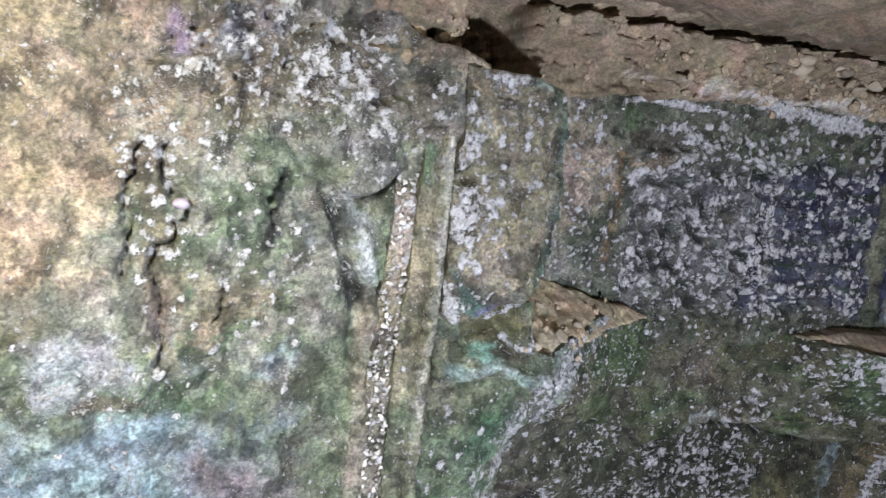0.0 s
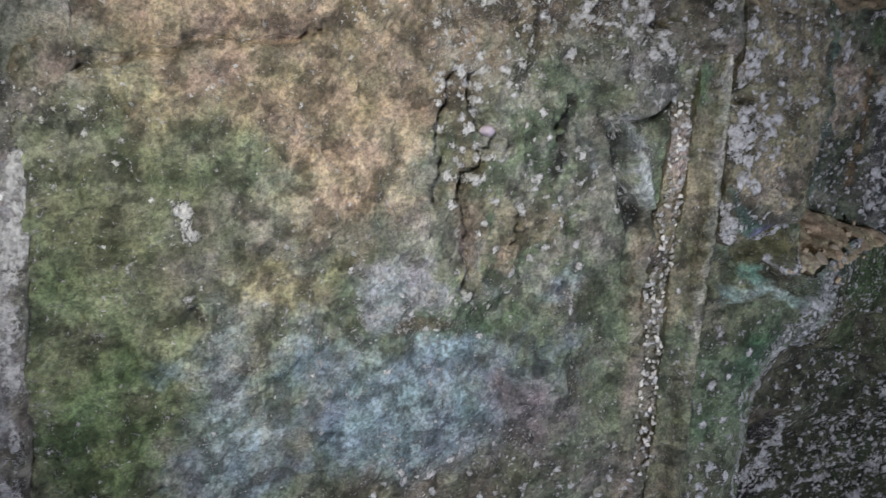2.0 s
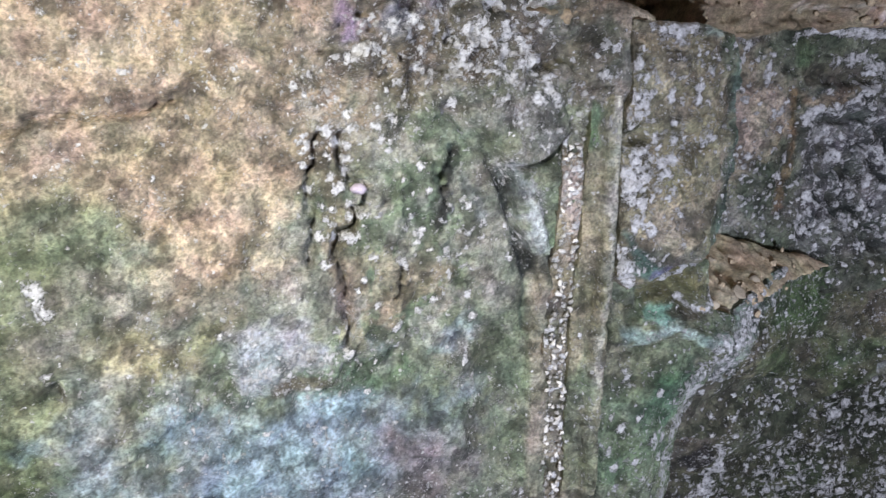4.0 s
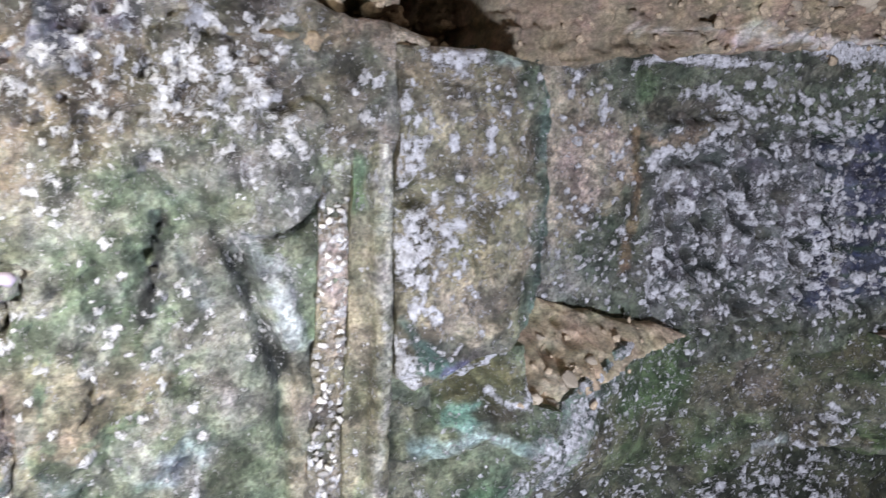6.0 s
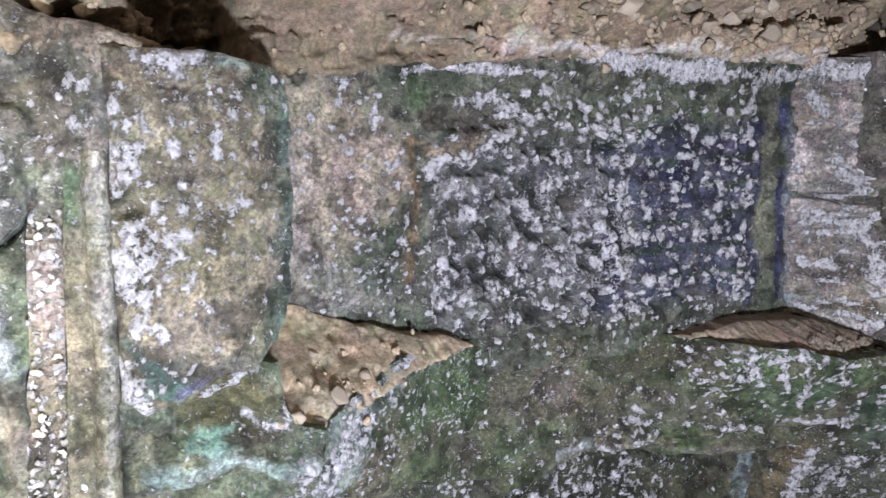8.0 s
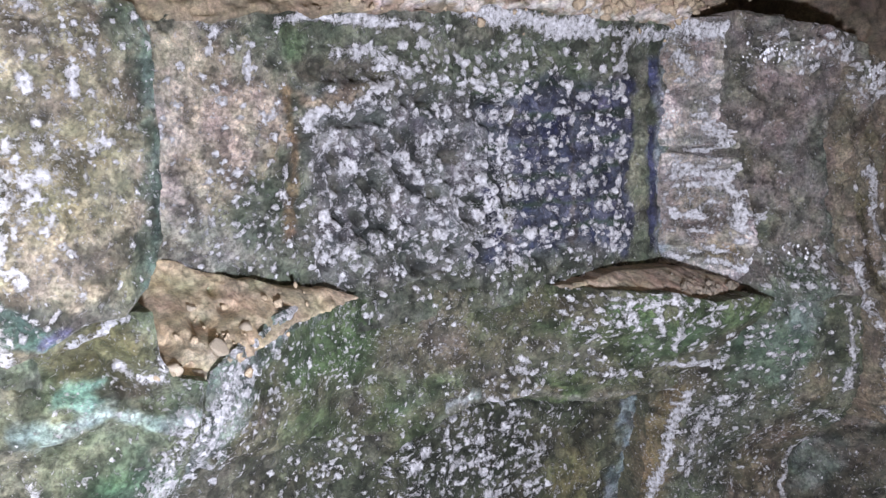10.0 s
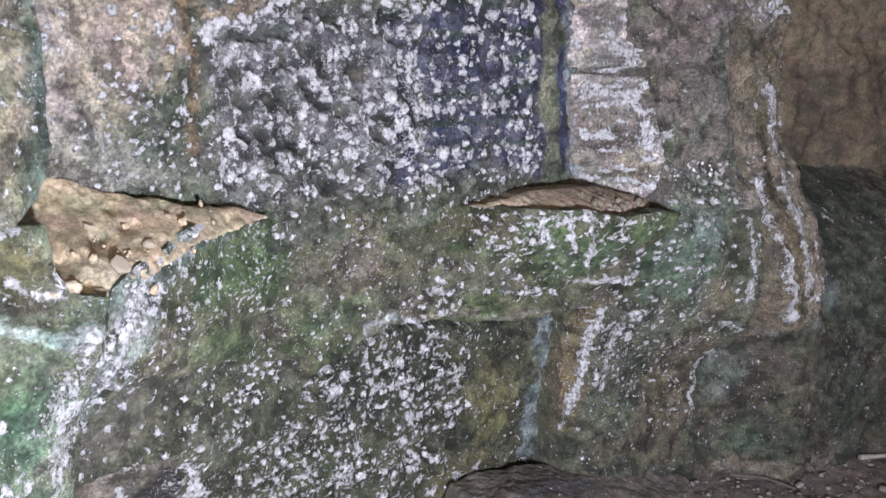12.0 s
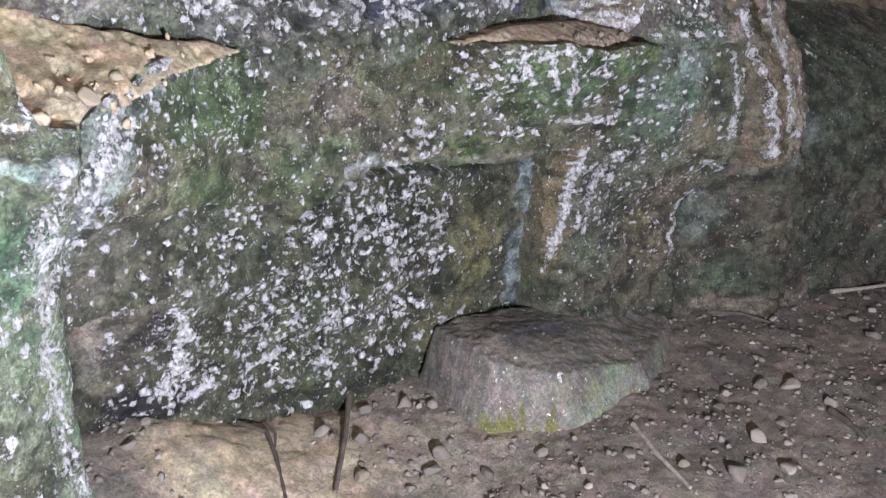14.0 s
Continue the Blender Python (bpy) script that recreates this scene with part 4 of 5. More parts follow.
def low_paint(x, z):
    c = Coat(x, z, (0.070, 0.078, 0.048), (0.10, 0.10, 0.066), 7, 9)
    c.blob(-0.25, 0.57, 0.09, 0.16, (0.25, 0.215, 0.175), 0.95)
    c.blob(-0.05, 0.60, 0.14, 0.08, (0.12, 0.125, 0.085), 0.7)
    # three near-black patches on the left part
    c.blob(-0.17, 0.56, 0.04, 0.05, NEAR_BLACK, 0.9)
    c.blob(-0.22, 0.40, 0.09, 0.06, NEAR_BLACK, 1.0, 0.7)
    c.blob(-0.13, 0.36, 0.10, 0.03, NEAR_BLACK, 0.9)
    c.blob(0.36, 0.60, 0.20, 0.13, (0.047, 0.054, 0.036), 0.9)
    c.blob(0.15, 0.45, 0.16, 0.10, (0.085, 0.105, 0.06), 0.7)
    c.blob(0.70, 0.45, 0.11, 0.16, (0.165, 0.155, 0.075), 0.9)
    c.blob(0.66, 0.64, 0.12, 0.06, (0.075, 0.085, 0.05), 0.8)
    c.blob(0.6, 0.28, 0.16, 0.08, (0.14, 0.13, 0.07), 0.9)
    # blue-grey strip: the recess's lit return, painted pale on this wall
    c.tint(box(x + 0.05 * (0.7 - z), z, 0.835, 0.91, 0.25, 0.72, 0.008) * ramp(c.n1, -0.9, -0.2), (0.27, 0.31, 0.32), 0.95)
    spotted = box(c.wx, c.wz, -0.05, 0.62, 0.25, 0.76, 0.09) * (1 - 0.8 * box(c.wx, c.wz, 0.60, 0.75, 0.3, 0.56, 0.05))
    c.spots(spotted, 24, 0.30, 0.35, 2).spots(spotted, 42, 0.34, 0.42, 3).spots(spotted, 70, 0.42, 0.40, 4).spots(box(c.wx, c.wz, -0.3, 0.8, 0.25, 0.72, 0.05), 90, 0.16, 0.38, 5)
    c.spots(c.area(-0.11, 0.49, 0.035, 0.11, 0.5), 48, 0.95, 0.55, 6).spots(box(c.wx, c.wz, -0.25, -0.05, 0.35, 0.56, 0.03), 52, 0.40, 0.38, 7)
    c.crust_path([(-0.105, 0.58), (-0.11, 0.54)], 0.012, 0.8).crust_path([(-0.105, 0.52), (-0.12, 0.46)], 0.020, 0.9).crust_path([(-0.135, 0.43), (-0.155, 0.41)], 0.014, 0.9)
    c.crust_path([(0.075, 0.380), (0.115, 0.382)], 0.013, 1.0).crust_path([(-0.10, 0.362), (-0.05, 0.372)], 0.014, 1.0).crust_path([(0.20, 0.31), (0.23, 0.32)], 0.014, 0.9)
    c.specks(0.22, 0.50, 0.60, 0.36, 0.35)
    return c


slab("lower_recess", [(-0.46, -0.1), (1.0, -0.1), (1.0, 0.83), (-0.46, 0.92)], low_front, low_paint, 0.28, core, "dark recess wall dotted with white lichen", k=9, edge=0.004)


def pier_front(x, z):
    u = np.clip((x - 0.86) / 0.45, 0, 1)
    y = 0.026 - 0.05 * ramp(u, 0, 0.16) - 0.11 * u - 0.15 * u * ramp(z, 0.44, 0.66) - 0.03 * ramp(z, 0.6, 0.74)
    y -= 0.05 * ramp(z, 0.72, 0.95) * (1 - u)
    y -= 0.02 * bump(x, z, 1.08, 0.84, 0.10, 0.10)
    return y + rough(x, z, 0.010, 0.006, 0.002, 10)


def pier_paint(x, z):
    c = Coat(x, z, (0.105, 0.115, 0.078), (0.145, 0.127, 0.092), 7, 10)
    c.blob(1.17, 0.45, 0.09, 0.2, (0.19, 0.155, 0.105), 0.85)
    c.blob(1.08, 0.80, 0.14, 0.14, (0.115, 0.16, 0.115), 0.85)
    c.blob(1.15, 0.88, 0.08, 0.05, (0.22, 0.26, 0.235), 0.7)
    c.blob(1.20, 0.70, 0.06, 0.08, (0.20, 0.165, 0.11), 0.8)
    c.blob(1.02, 0.55, 0.08, 0.2, (0.095, 0.105, 0.075), 0.8)
    c.path([(0.905, 0.70), (0.888, 0.52), (0.875, 0.34)], 0.018, (0.22, 0.175, 0.10), 1.0)
    c.crust_path([(0.925, 0.70), (0.912, 0.60), (0.897, 0.50), (0.885, 0.42), (0.876, 0.35)], 0.005, 0.85)
    c.crust_path([(0.975, 0.71), (0.965, 0.60), (0.94, 0.48)], 0.008, 0.60)
    c.crust_path([(1.265, 0.52), (1.255, 0.42), (1.235, 0.3)], 0.008, 0.75).crust_path([(1.235, 0.62), (1.30, 0.59)], 0.012, 0.7).crust_path([(1.245, 0.90), (1.265, 0.78), (1.275, 0.68)], 0.010, 0.8)
    c.crust_path([(0.93, 0.775), (0.97, 0.785)], 0.008, 0.9)
    c.spots(box(c.wx, c.wz, 0.92, 1.24, 0.3, 0.74, 0.04), 80, 0.42, 0.34, 2, 1.4).spots(box(c.wx, c.wz, 0.93, 1.28, 0.72, 0.98, 0.03), 62, 0.55, 0.40, 3)
    c.spots(box(c.wx, c.wz, 0.92, 1.02, 0.4, 0.72, 0.03), 46, 0.5, 0.45, 4, 1.4).specks(1.05, 0.55, 0.30, 0.3, 0.4)
    return c


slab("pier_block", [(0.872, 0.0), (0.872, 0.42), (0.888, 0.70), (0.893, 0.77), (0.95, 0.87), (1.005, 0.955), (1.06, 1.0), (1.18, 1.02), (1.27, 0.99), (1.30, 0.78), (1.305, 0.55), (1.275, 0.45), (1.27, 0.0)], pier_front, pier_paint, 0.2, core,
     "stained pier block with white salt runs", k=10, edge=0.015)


def white_front(x, z):
    y = 0.008 - 0.20 * ramp(x, 0.90, 1.02) + rough(x, z, 0.008, 0.006, 0.0025, 11)
    y += 0.05 * groove(x, z, [(0.90, 1.297), (0.95, 1.292), (0.985, 1.283)], 0.011, 0.003) - 0.018 * groove(x, z, [(0.90, 1.315), (0.97, 1.308)], 0.018, 0.003)
    return y


def white_paint(x, z):
    c = Coat(x, z, (0.70, 0.63, 0.59), (0.50, 0.43, 0.38), 9, 11)
    c.path([(0.90, 1.315), (0.96, 1.31)], 0.012, (0.40, 0.42, 0.40), 0.9)
    c.path([(0.985, 1.30), (0.99, 1.22)], 0.012, OLIVE, 0.8)
    c.blob(0.93, 1.10, 0.05, 0.07, (0.33, 0.29, 0.27), 0.6)
    c.path([(0.905, 1.06), (0.93, 1.02)], 0.016, (0.34, 0.38, 0.43), 0.9)
    c.tint(ramp(fbm(x, z, 16, 5, 3), 0.1, 0.25), (0.24, 0.21, 0.16), 0.55)
    c.blob(0.93, 1.47, 0.04, 0.07, (0.42, 0.36, 0.29), 0.8)
    c.blob(0.94, 1.13, 0.05, 0.06, (0.34, 0.28, 0.24), 0.85)
    c.blob(0.985, 1.06, 0.03, 0.05, (0.30, 0.25, 0.15), 0.8)
    c.spots(box(x, z, 0.91, 1.0, 1.0, 1.55, 0.02), 44, 0.55, 0.48, 2).crust_path([(0.945, 1.42), (0.96, 1.36), (0.97, 1.29)], 0.010, 0.9).crust_path([(0.96, 1.27), (0.98, 1.20), (0.995, 1.10)], 0.009, 0.95).crust_path([(0.92, 1.27), (0.92, 1.22)], 0.010, 0.8)
    c.crust_path([(0.91, 1.585), (0.975, 1.575)], 0.022, 0.95).crust_path([(0.93, 1.52), (0.96, 1.46)], 0.010, 0.8)
    c.salt(0.95, 1.3, 0.12, 0.4, 0.5)
    return c


slab("white_block", [(0.905, 0.99), (0.93, 1.01), (0.99, 0.975), (1.014, 1.08), (0.994, 1.24), (0.974, 1.40), (0.977, 1.60), (0.905, 1.61)], white_front, white_paint, 0.2, core,
     "pinkish white plastered block with a thin crack", k=11, edge=0.006, step=0.0035)


def grey_front(x, z):
    y = -0.165 - 0.30 * (x - 1.0) + rough(x, z, 0.008, 0.004, 0.0015, 1) - 0.10 * ramp(-z, -1.08, -0.85)
    y += 0.012 * groove(x, z, [(1.02, 1.17), (1.05, 1.08), (1.10, 1.03)], 0.010)
    y -= 0.02 * ramp(fbm(x, z, 25, 3, 4), 0, 0.6) * ramp(z, 1.44, 1.50)
    return y


def grey_paint(x, z):
    c = Coat(x, z, (0.235, 0.20, 0.175), (0.20, 0.18, 0.15), 7, 1)
    c.blob(1.16, 1.2, 0.08, 0.2, (0.20, 0.20, 0.17), 0.6)
    c.blob(1.05, 1.10, 0.06, 0.06, (0.12, 0.125, 0.085), 0.8)
    c.blob(1.12, 0.93, 0.14, 0.10, (0.13, 0.18, 0.13), 0.8)
    c.blob(1.12, 1.50, 0.14, 0.04, (0.40, 0.36, 0.31), 0.8)
    c.spots(box(x, z, 1.0, 1.3, 1.475, 1.56, 0.02), 48, 0.8, 0.5, 2).spots(box(x, z, 1.02, 1.25, 0.96, 1.05, 0.02), 50, 0.6, 0.45, 3).spots(c.area(1.04, 1.12, 0.03, 0.04), 50, 0.6, 0.45, 4)
    c.path([(1.0, 1.32), (1.01, 1.20), (1.03, 1.10)], 0.016, (0.13, 0.115, 0.08), 0.8)
    c.path([(1.22, 1.30), (1.235, 1.15), (1.25, 1.05)], 0.020, (0.13, 0.15, 0.115), 0.8)
    c.salt(1.12, 1.50, 0.15, 0.045, 0.6).specks(1.1, 0.97, 0.2, 0.12, 0.4)
    return c


slab("grey_block", [(1.01, 0.93), (1.28, 0.93), (1.27, 0.97), (1.24, 1.15), (1.23, 1.35), (1.34, 1.50), (1.29, 1.565), (1.15, 1.59), (0.972, 1.61), (0.968, 1.40), (0.986, 1.25), (1.008, 1.08)], grey_front, grey_paint, 0.2, core,
     "smooth grey-brown block with a crumbling white top edge", k=1, edge=0.014)


def post_front(x, z):
    y = -0.265 - 0.10 * ramp(-z, -1.15, -0.75) + rough(x, z, 0.010, 0.008, 0.002, 2)
    y += 0.04 * groove(x, z, [(1.265, 1.25), (1.27, 1.12), (1.285, 1.0), (1.30, 0.88)], 0.012, 0.006)
    y += 0.008 * groove(x, z, [(1.34, 1.15), (1.37, 0.95), (1.39, 0.75)], 0.02, 0.006)
    return y


def post_paint(x, z):
    c = Coat(x, z, (0.21, 0.175, 0.12), (0.26, 0.22, 0.17), 7, 2)
    c.blob(1.33, 1.43, 0.10, 0.06, (0.44, 0.40, 0.35), 0.8)
    c.path([(1.34, 1.15), (1.345, 0.95), (1.35, 0.75), (1.36, 0.64)], 0.030, (0.15, 0.125, 0.075), 0.95)
    c.crust_path([(1.36, 1.22), (1.372, 1.15), (1.385, 1.08)], 0.018, 0.9).crust_path([(1.395, 1.02), (1.40, 0.92), (1.39, 0.80), (1.38, 0.70)], 0.013, 0.8).crust_path([(1.285, 1.0), (1.295, 0.85), (1.31, 0.72), (1.33, 0.64)], 0.016, 0.9)
    c.spots(box(x, z, 1.30, 1.48, 0.65, 1.2, 0.03), 46, 0.2, 0.42, 2, 1.4).spots(box(x, z, 1.24, 1.44, 1.40, 1.5, 0.02), 50, 0.7, 0.5, 3)
    return c


slab("end_post", [(1.235, 1.30), (1.255, 1.10), (1.285, 0.85), (1.29, 0.70), (1.33, 0.60), (1.42, 0.575), (1.49, 0.65), (1.505, 0.78), (1.475, 1.0), (1.455, 1.15), (1.442, 1.33), (1.458, 1.42), (1.43, 1.49), (1.36, 1.525),
                  (1.26, 1.48)], post_front, post_paint, 0.2, core, "upright end post with long white salt streaks", k=2, edge=0.022)


def toe_front(x, z):
    y = -0.13 - 0.21 * ramp(x, 1.26, 1.52) - 0.16 * ramp(x, 1.5, 2.1) + rough(x, z, 0.012, 0.006, 0.002, 3)
    return y + 0.05 * ramp(z, 0.55, 0.8) + 0.30 * ramp(z, 0.75, 1.05)


def toe_paint(x, z):
    c = Coat(x, z, (0.075, 0.085, 0.06), (0.105, 0.093, 0.07), 6, 3)
    c.blob(1.42, 0.22, 0.18, 0.10, (0.075, 0.11, 0.07), 0.5, 1.0)
    c.blob(1.5, 0.65, 0.16, 0.10, (0.19, 0.22, 0.21), 0.7)
    c.blob(1.33, 0.45, 0.07, 0.1, (0.19, 0.23, 0.20), 0.6)
    c.blob(1.5, 0.15, 0.2, 0.03, (0.24, 0.19, 0.15), 0.7)
    c.spots(box(c.wx, c.wz, 1.48, 1.75, 0.84, 0.96, 0.03), 46, 0.5, 0.42, 2)
    c.spk *= 0.5
    return c


slab("toe_wall", [(1.265, -0.05), (2.4, -0.05), (2.4, 0.95), (1.9, 1.02), (1.5, 1.05), (1.40, 0.75), (1.29, 0.56)], toe_front, toe_paint, 0.2, core,
     "dark green damp wall foot beside the post", k=3, edge=0.01)


# ---- earth: packed filling, bank, ceiling, closing walls ----
def nook_front(x, z):
    y = 0.010 - 0.158 * ramp(-z, -1.15, -1.01) * (1 - 0.35 * ramp(x, -0.15, 0.0)) - 0.02 * ramp(-x, 0.05, 0.3)
    for cx, cz, r in ((-0.335, 1.045, 0.014), (-0.265, 1.062, 0.016), (-0.215, 1.075, 0.010), (-0.30, 1.012, 0.010), (-0.22, 1.10, 0.009)):
        y = y + 0.045 * bump(x, z, cx, cz, 1.3 * r, 0.8 * r)
    return y + rough(x, z, 0.006, 0.007, 0.0035, 4) - 0.012 * np.maximum(0, fbm(x, z, 40, 3, 5)) * box(x, z, -0.36, -0.2, 0.98, 1.09, 0.02)


slab("niche_fill", [(-0.38, 1.0), (-0.30, 0.975), (-0.20, 1.02), (-0.10, 1.045), (0.0, 1.050), (0.05, 1.056), (-0.03, 1.078), (-0.11, 1.094), (-0.20, 1.12), (-0.27, 1.148), (-0.38, 1.17)], nook_front,
     lambda x, z: soil_coat(x, z, (0.33, 0.265, 0.175), (0.38, 0.31, 0.215)), 0.2, core, "loose yellow earth filling a broken corner", k=5, edge=0.004, material=EARTH, step=0.0035)


def nook2_front(x, z):
    return -0.045 - 0.13 * ramp(-z, -1.05, -0.97) * ramp(x, 0.55, 0.8) + rough(x, z, 0.006, 0.006, 0.004, 6)


slab("ledge_fill", [(0.52, 1.01), (0.72, 0.965), (0.90, 0.935), (0.98, 0.94), (1.01, 0.965), (0.96, 0.99), (0.90, 1.012), (0.80, 1.020), (0.66, 1.022)], nook2_front,
     lambda x, z: soil_coat(x, z, (0.22, 0.175, 0.13), (0.30, 0.24, 0.175)), 0.15, core, "crumbly brown earth lying on a ledge", k=6, edge=0.006, material=EARTH, step=0.0035)


def bank_front(x, z):
    y = -0.01 - 0.10 * ramp(z, 1.56, 1.74) - 0.16 * ramp(-x, 0.28, 0.40) * ramp(-z, -1.62, -1.55) + rough(x, z, 0.012, 0.010, 0.004, 7)
    y += 0.012 * fbm(x * 0.35, z * 1.6, 30, 3, 8)
    y += 0.10 * groove(x, z, [(-0.60, 1.59), (-0.48, 1.585), (-0.375, 1.58)], 0.026, 0.012)
    y -= 0.12 * ramp(-x, 0.46, 0.58) * ramp(z, 1.57, 1.62)
    y += 0.06 * groove(x, z, [(0.48, 1.69), (0.7, 1.68), (0.95, 1.69)], 0.03, 0.02) + 0.09 * groove(x, z, [(-0.35, 1.715), (0.2, 1.725), (0.7, 1.735), (1.0, 1.74)], 0.020, 0.010)
    y -= 0.02 * np.abs(fbm(x * 0.5, z, 16, 4, 2)) + 0.018 * ramp(fbm(x * 0.45, z * 1.2, 24, 5, 4), 0.0, 0.08)
    cave = ramp(x + 0.5 * (z - 1.58), -0.52, -0.46) * ramp(-x, 0.362, 0.372) * ramp(z, 1.535, 1.55) * ramp(-z, -1.75, -1.69)
    y += 0.17 * cave * (0.75 + 0.5 * np.abs(fbm(x, z, 20, 4, 5)))
    return y


def bank_paint(x, z):
    c = soil_coat(x, z, (0.20, 0.155, 0.105), (0.31, 0.24, 0.17))
    c.spk = 0.0 * c.spk
    c.path([(0.1, 1.60), (0.4, 1.605), (0.7, 1.60), (1.0, 1.60)], 0.018, (0.52, 0.48, 0.43), 0.8)
    c.path([(-0.1, 1.60), (0.2, 1.625)], 0.008, (0.45, 0.40, 0.34), 0.6)
    return c


slab("earth_bank", [(-0.95, 1.58), (-0.66, 1.54), (-0.33, 1.53), (0.15, 1.575), (0.5, 1.60), (0.95, 1.58), (1.05, 1.59), (1.05, 2.0), (-0.95, 2.0)], bank_front, bank_paint, 0.28, core,
     "bank of brown earth above the relief", k=7, edge=0.004, material=EARTH, ragged=0.012)


def far_front(x, z):
    return 0.0 - 0.32 * ramp(x, 1.35, 2.4) + rough(x, z, 0.03, 0.015, 0.005, 8) + 0.012 * fbm(x * 0.4, z * 2, 14, 3, 3)


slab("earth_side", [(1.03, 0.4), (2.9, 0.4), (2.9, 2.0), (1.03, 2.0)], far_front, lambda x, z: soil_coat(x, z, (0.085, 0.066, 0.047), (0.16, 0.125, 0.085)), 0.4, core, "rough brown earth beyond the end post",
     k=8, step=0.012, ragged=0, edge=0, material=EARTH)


def ceiling_under(x, y):
    return 1.745 - 0.02 * ramp(x, -0.5, 0.6) + 0.10 * ramp(-y, 0.2, 0.9) + rough(x, y, 0.02, 0.010, 0.003, 9) + 0.1 * ramp(-x, 0.5, 0.9)


ceil = slab("ceiling", [(-2.9, -3.2), (2.9, -3.2), (2.9, -0.13), (1.0, -0.13), (0.3, -0.135), (-0.3, -0.13), (-0.62, -0.14), (-0.75, 0.3), (-2.9, 0.3)], ceiling_under,
            lambda x, y: soil_coat(x, y, (0.17, 0.13, 0.09), (0.22, 0.17, 0.12)), 2.1, step=0.02, ragged=0.012, edge=0.0, k=9, material=EARTH, flat=True)
tagged(ceil, "brown earth roof of the tunnel", "ceiling", kind="structure")


def closing_wall(name, points, label):
    verts, faces = [], []
    (ax, ay), (bx, by) = points
    n = 40
    for i in range(n + 1):
        for j in range(21):
            s, z = i / n, -0.1 + 2.2 * j / 20
            w = 0.05 * noise.noise(Vector((3 * s * 4, z * 3, ax)))
            verts.append((ax + (bx - ax) * s + w * (ay != by), ay + (by - ay) * s + w * (ay == by), z))
    for i in range(n):
        for j in range(20):
            a = i * 21 + j
            faces.append((a, a + 21, a + 22, a + 1))
    v = np.array(verts)
    c = soil_coat(v[:, 0] + v[:, 1], v[:, 2], (0.12, 0.095, 0.07), (0.17, 0.13, 0.095))
    ob = finish(name, v, faces, EARTH, None, "", (c.col, c.spk, c.crust, c.patch))
    mod = ob.modifiers.new("thickness", "SOLIDIFY")
    mod.thickness = 0.1
    return tagged(ob, label, "wall", kind="structure")


closing_wall("wall_south", ((2.9, -3.2), (-2.9, -3.2)), "brown earth wall of the tunnel behind the path")
closing_wall("wall_west", ((-2.9, -3.2), (-2.9, 0.4)), "brown earth wall closing the tunnel")
closing_wall("wall_east", ((2.9, 0.4), (2.9, -3.2)), "brown earth wall at the tunnel end")


# ---- ground ----
def heap(x, y):
    return 0.25 * ramp(-x, -0.32, 0.40) * ramp(y, -0.45, 0.12) + 0.03 * ramp(y, -0.3, 0.15) * ramp(-x, -0.9, -0.3)


def ground_height(x, y):
    return 0.115 + heap(x, y) + rough(x, y, 0.010, 0.004, 0.0016, 3)


def ground_at(x, y):
    return float(ground_height(np.array([x]), np.array([y]))[0])


gx = np.concatenate([np.arange(-2.95, -0.6, 0.05), np.arange(-0.6, 2.3, 0.009), np.arange(2.3, 2.96, 0.05)])
gy = np.concatenate([np.arange(-3.25, -0.9, 0.05), np.arange(-0.9, 0.33, 0.009)])
GX, GY = (a.ravel() for a in np.meshgrid(gx, gy, indexing="ij"))
ny = len(gy)
gi, gj = (a.ravel() for a in np.meshgrid(np.arange(len(gx) - 1), np.arange(ny - 1), indexing="ij"))
gcoat = Coat(GX, GY, (0.125, 0.105, 0.09), (0.18, 0.15, 0.125), 6, 4)
gcoat.spk = 0.0 * gcoat.spk
gcoat.blob(0.30, -0.1, 0.35, 0.4, (0.29, 0.245, 0.20), 0.9, 0.7)
gcoat.blob(0.0, 0.02, 0.30, 0.28, (0.40, 0.325, 0.235), 1.0, 0.4)
ground = finish("ground", np.stack([GX, GY, ground_height(GX, GY)], 1), np.stack([gi * ny + gj, (gi + 1) * ny + gj, (gi + 1) * ny + gj + 1, gi * ny + gj + 1], 1), EARTH, None, "",
                (gcoat.col, gcoat.spk, gcoat.crust, gcoat.patch))
tagged(ground, "trodden brown earth floor with gravel", "ground", kind="structure")


# ---- the foot stone ----
def foot_top(x, y):
    z = 0.285 - 0.20 * np.maximum(0, x - 0.62) - 0.10 * np.maximum(0, -0.05 - y) * 2.2 + rough(x, y, 0.006, 0.003, 0.0012, 5)
    top = [(0.56, 0.14), (0.535, -0.12), (0.63, -0.235), (0.90, -0.275), (1.20, -0.165), (1.30, -0.02), (1.1, 0.05), (0.9, 0.12)]
    drop = line_distance(x, y, top + top[:1]) * (1 - inside(x, y, np.array(top)))
    return z - 2.1 * np.maximum(0, drop - 0.004)


def foot_paint(x, y):
    c = Coat(x, y, (0.165, 0.145, 0.125), (0.12, 0.11, 0.095), 8, 6)
    c.spk *= 0.1
    c.blob(0.78, -0.07, 0.17, 0.07, (0.075, 0.073, 0.075), 0.95)
    c.blob(0.72, -0.29, 0.2, 0.04, (0.15, 0.18, 0.12), 0.8)
    c.path([(0.46, -0.14), (0.60, -0.30), (0.92, -0.34), (1.24, -0.20)], 0.034, (0.12, 0.115, 0.035), 0.95)
    c.crust_path([(0.632, -0.235), (0.64, -0.235)], 0.005, 0.9)
    c.path([(0.60, -0.28), (0.92, -0.30), (1.22, -0.19)], 0.012, (0.20, 0.21, 0.19), 0.5)
    return c


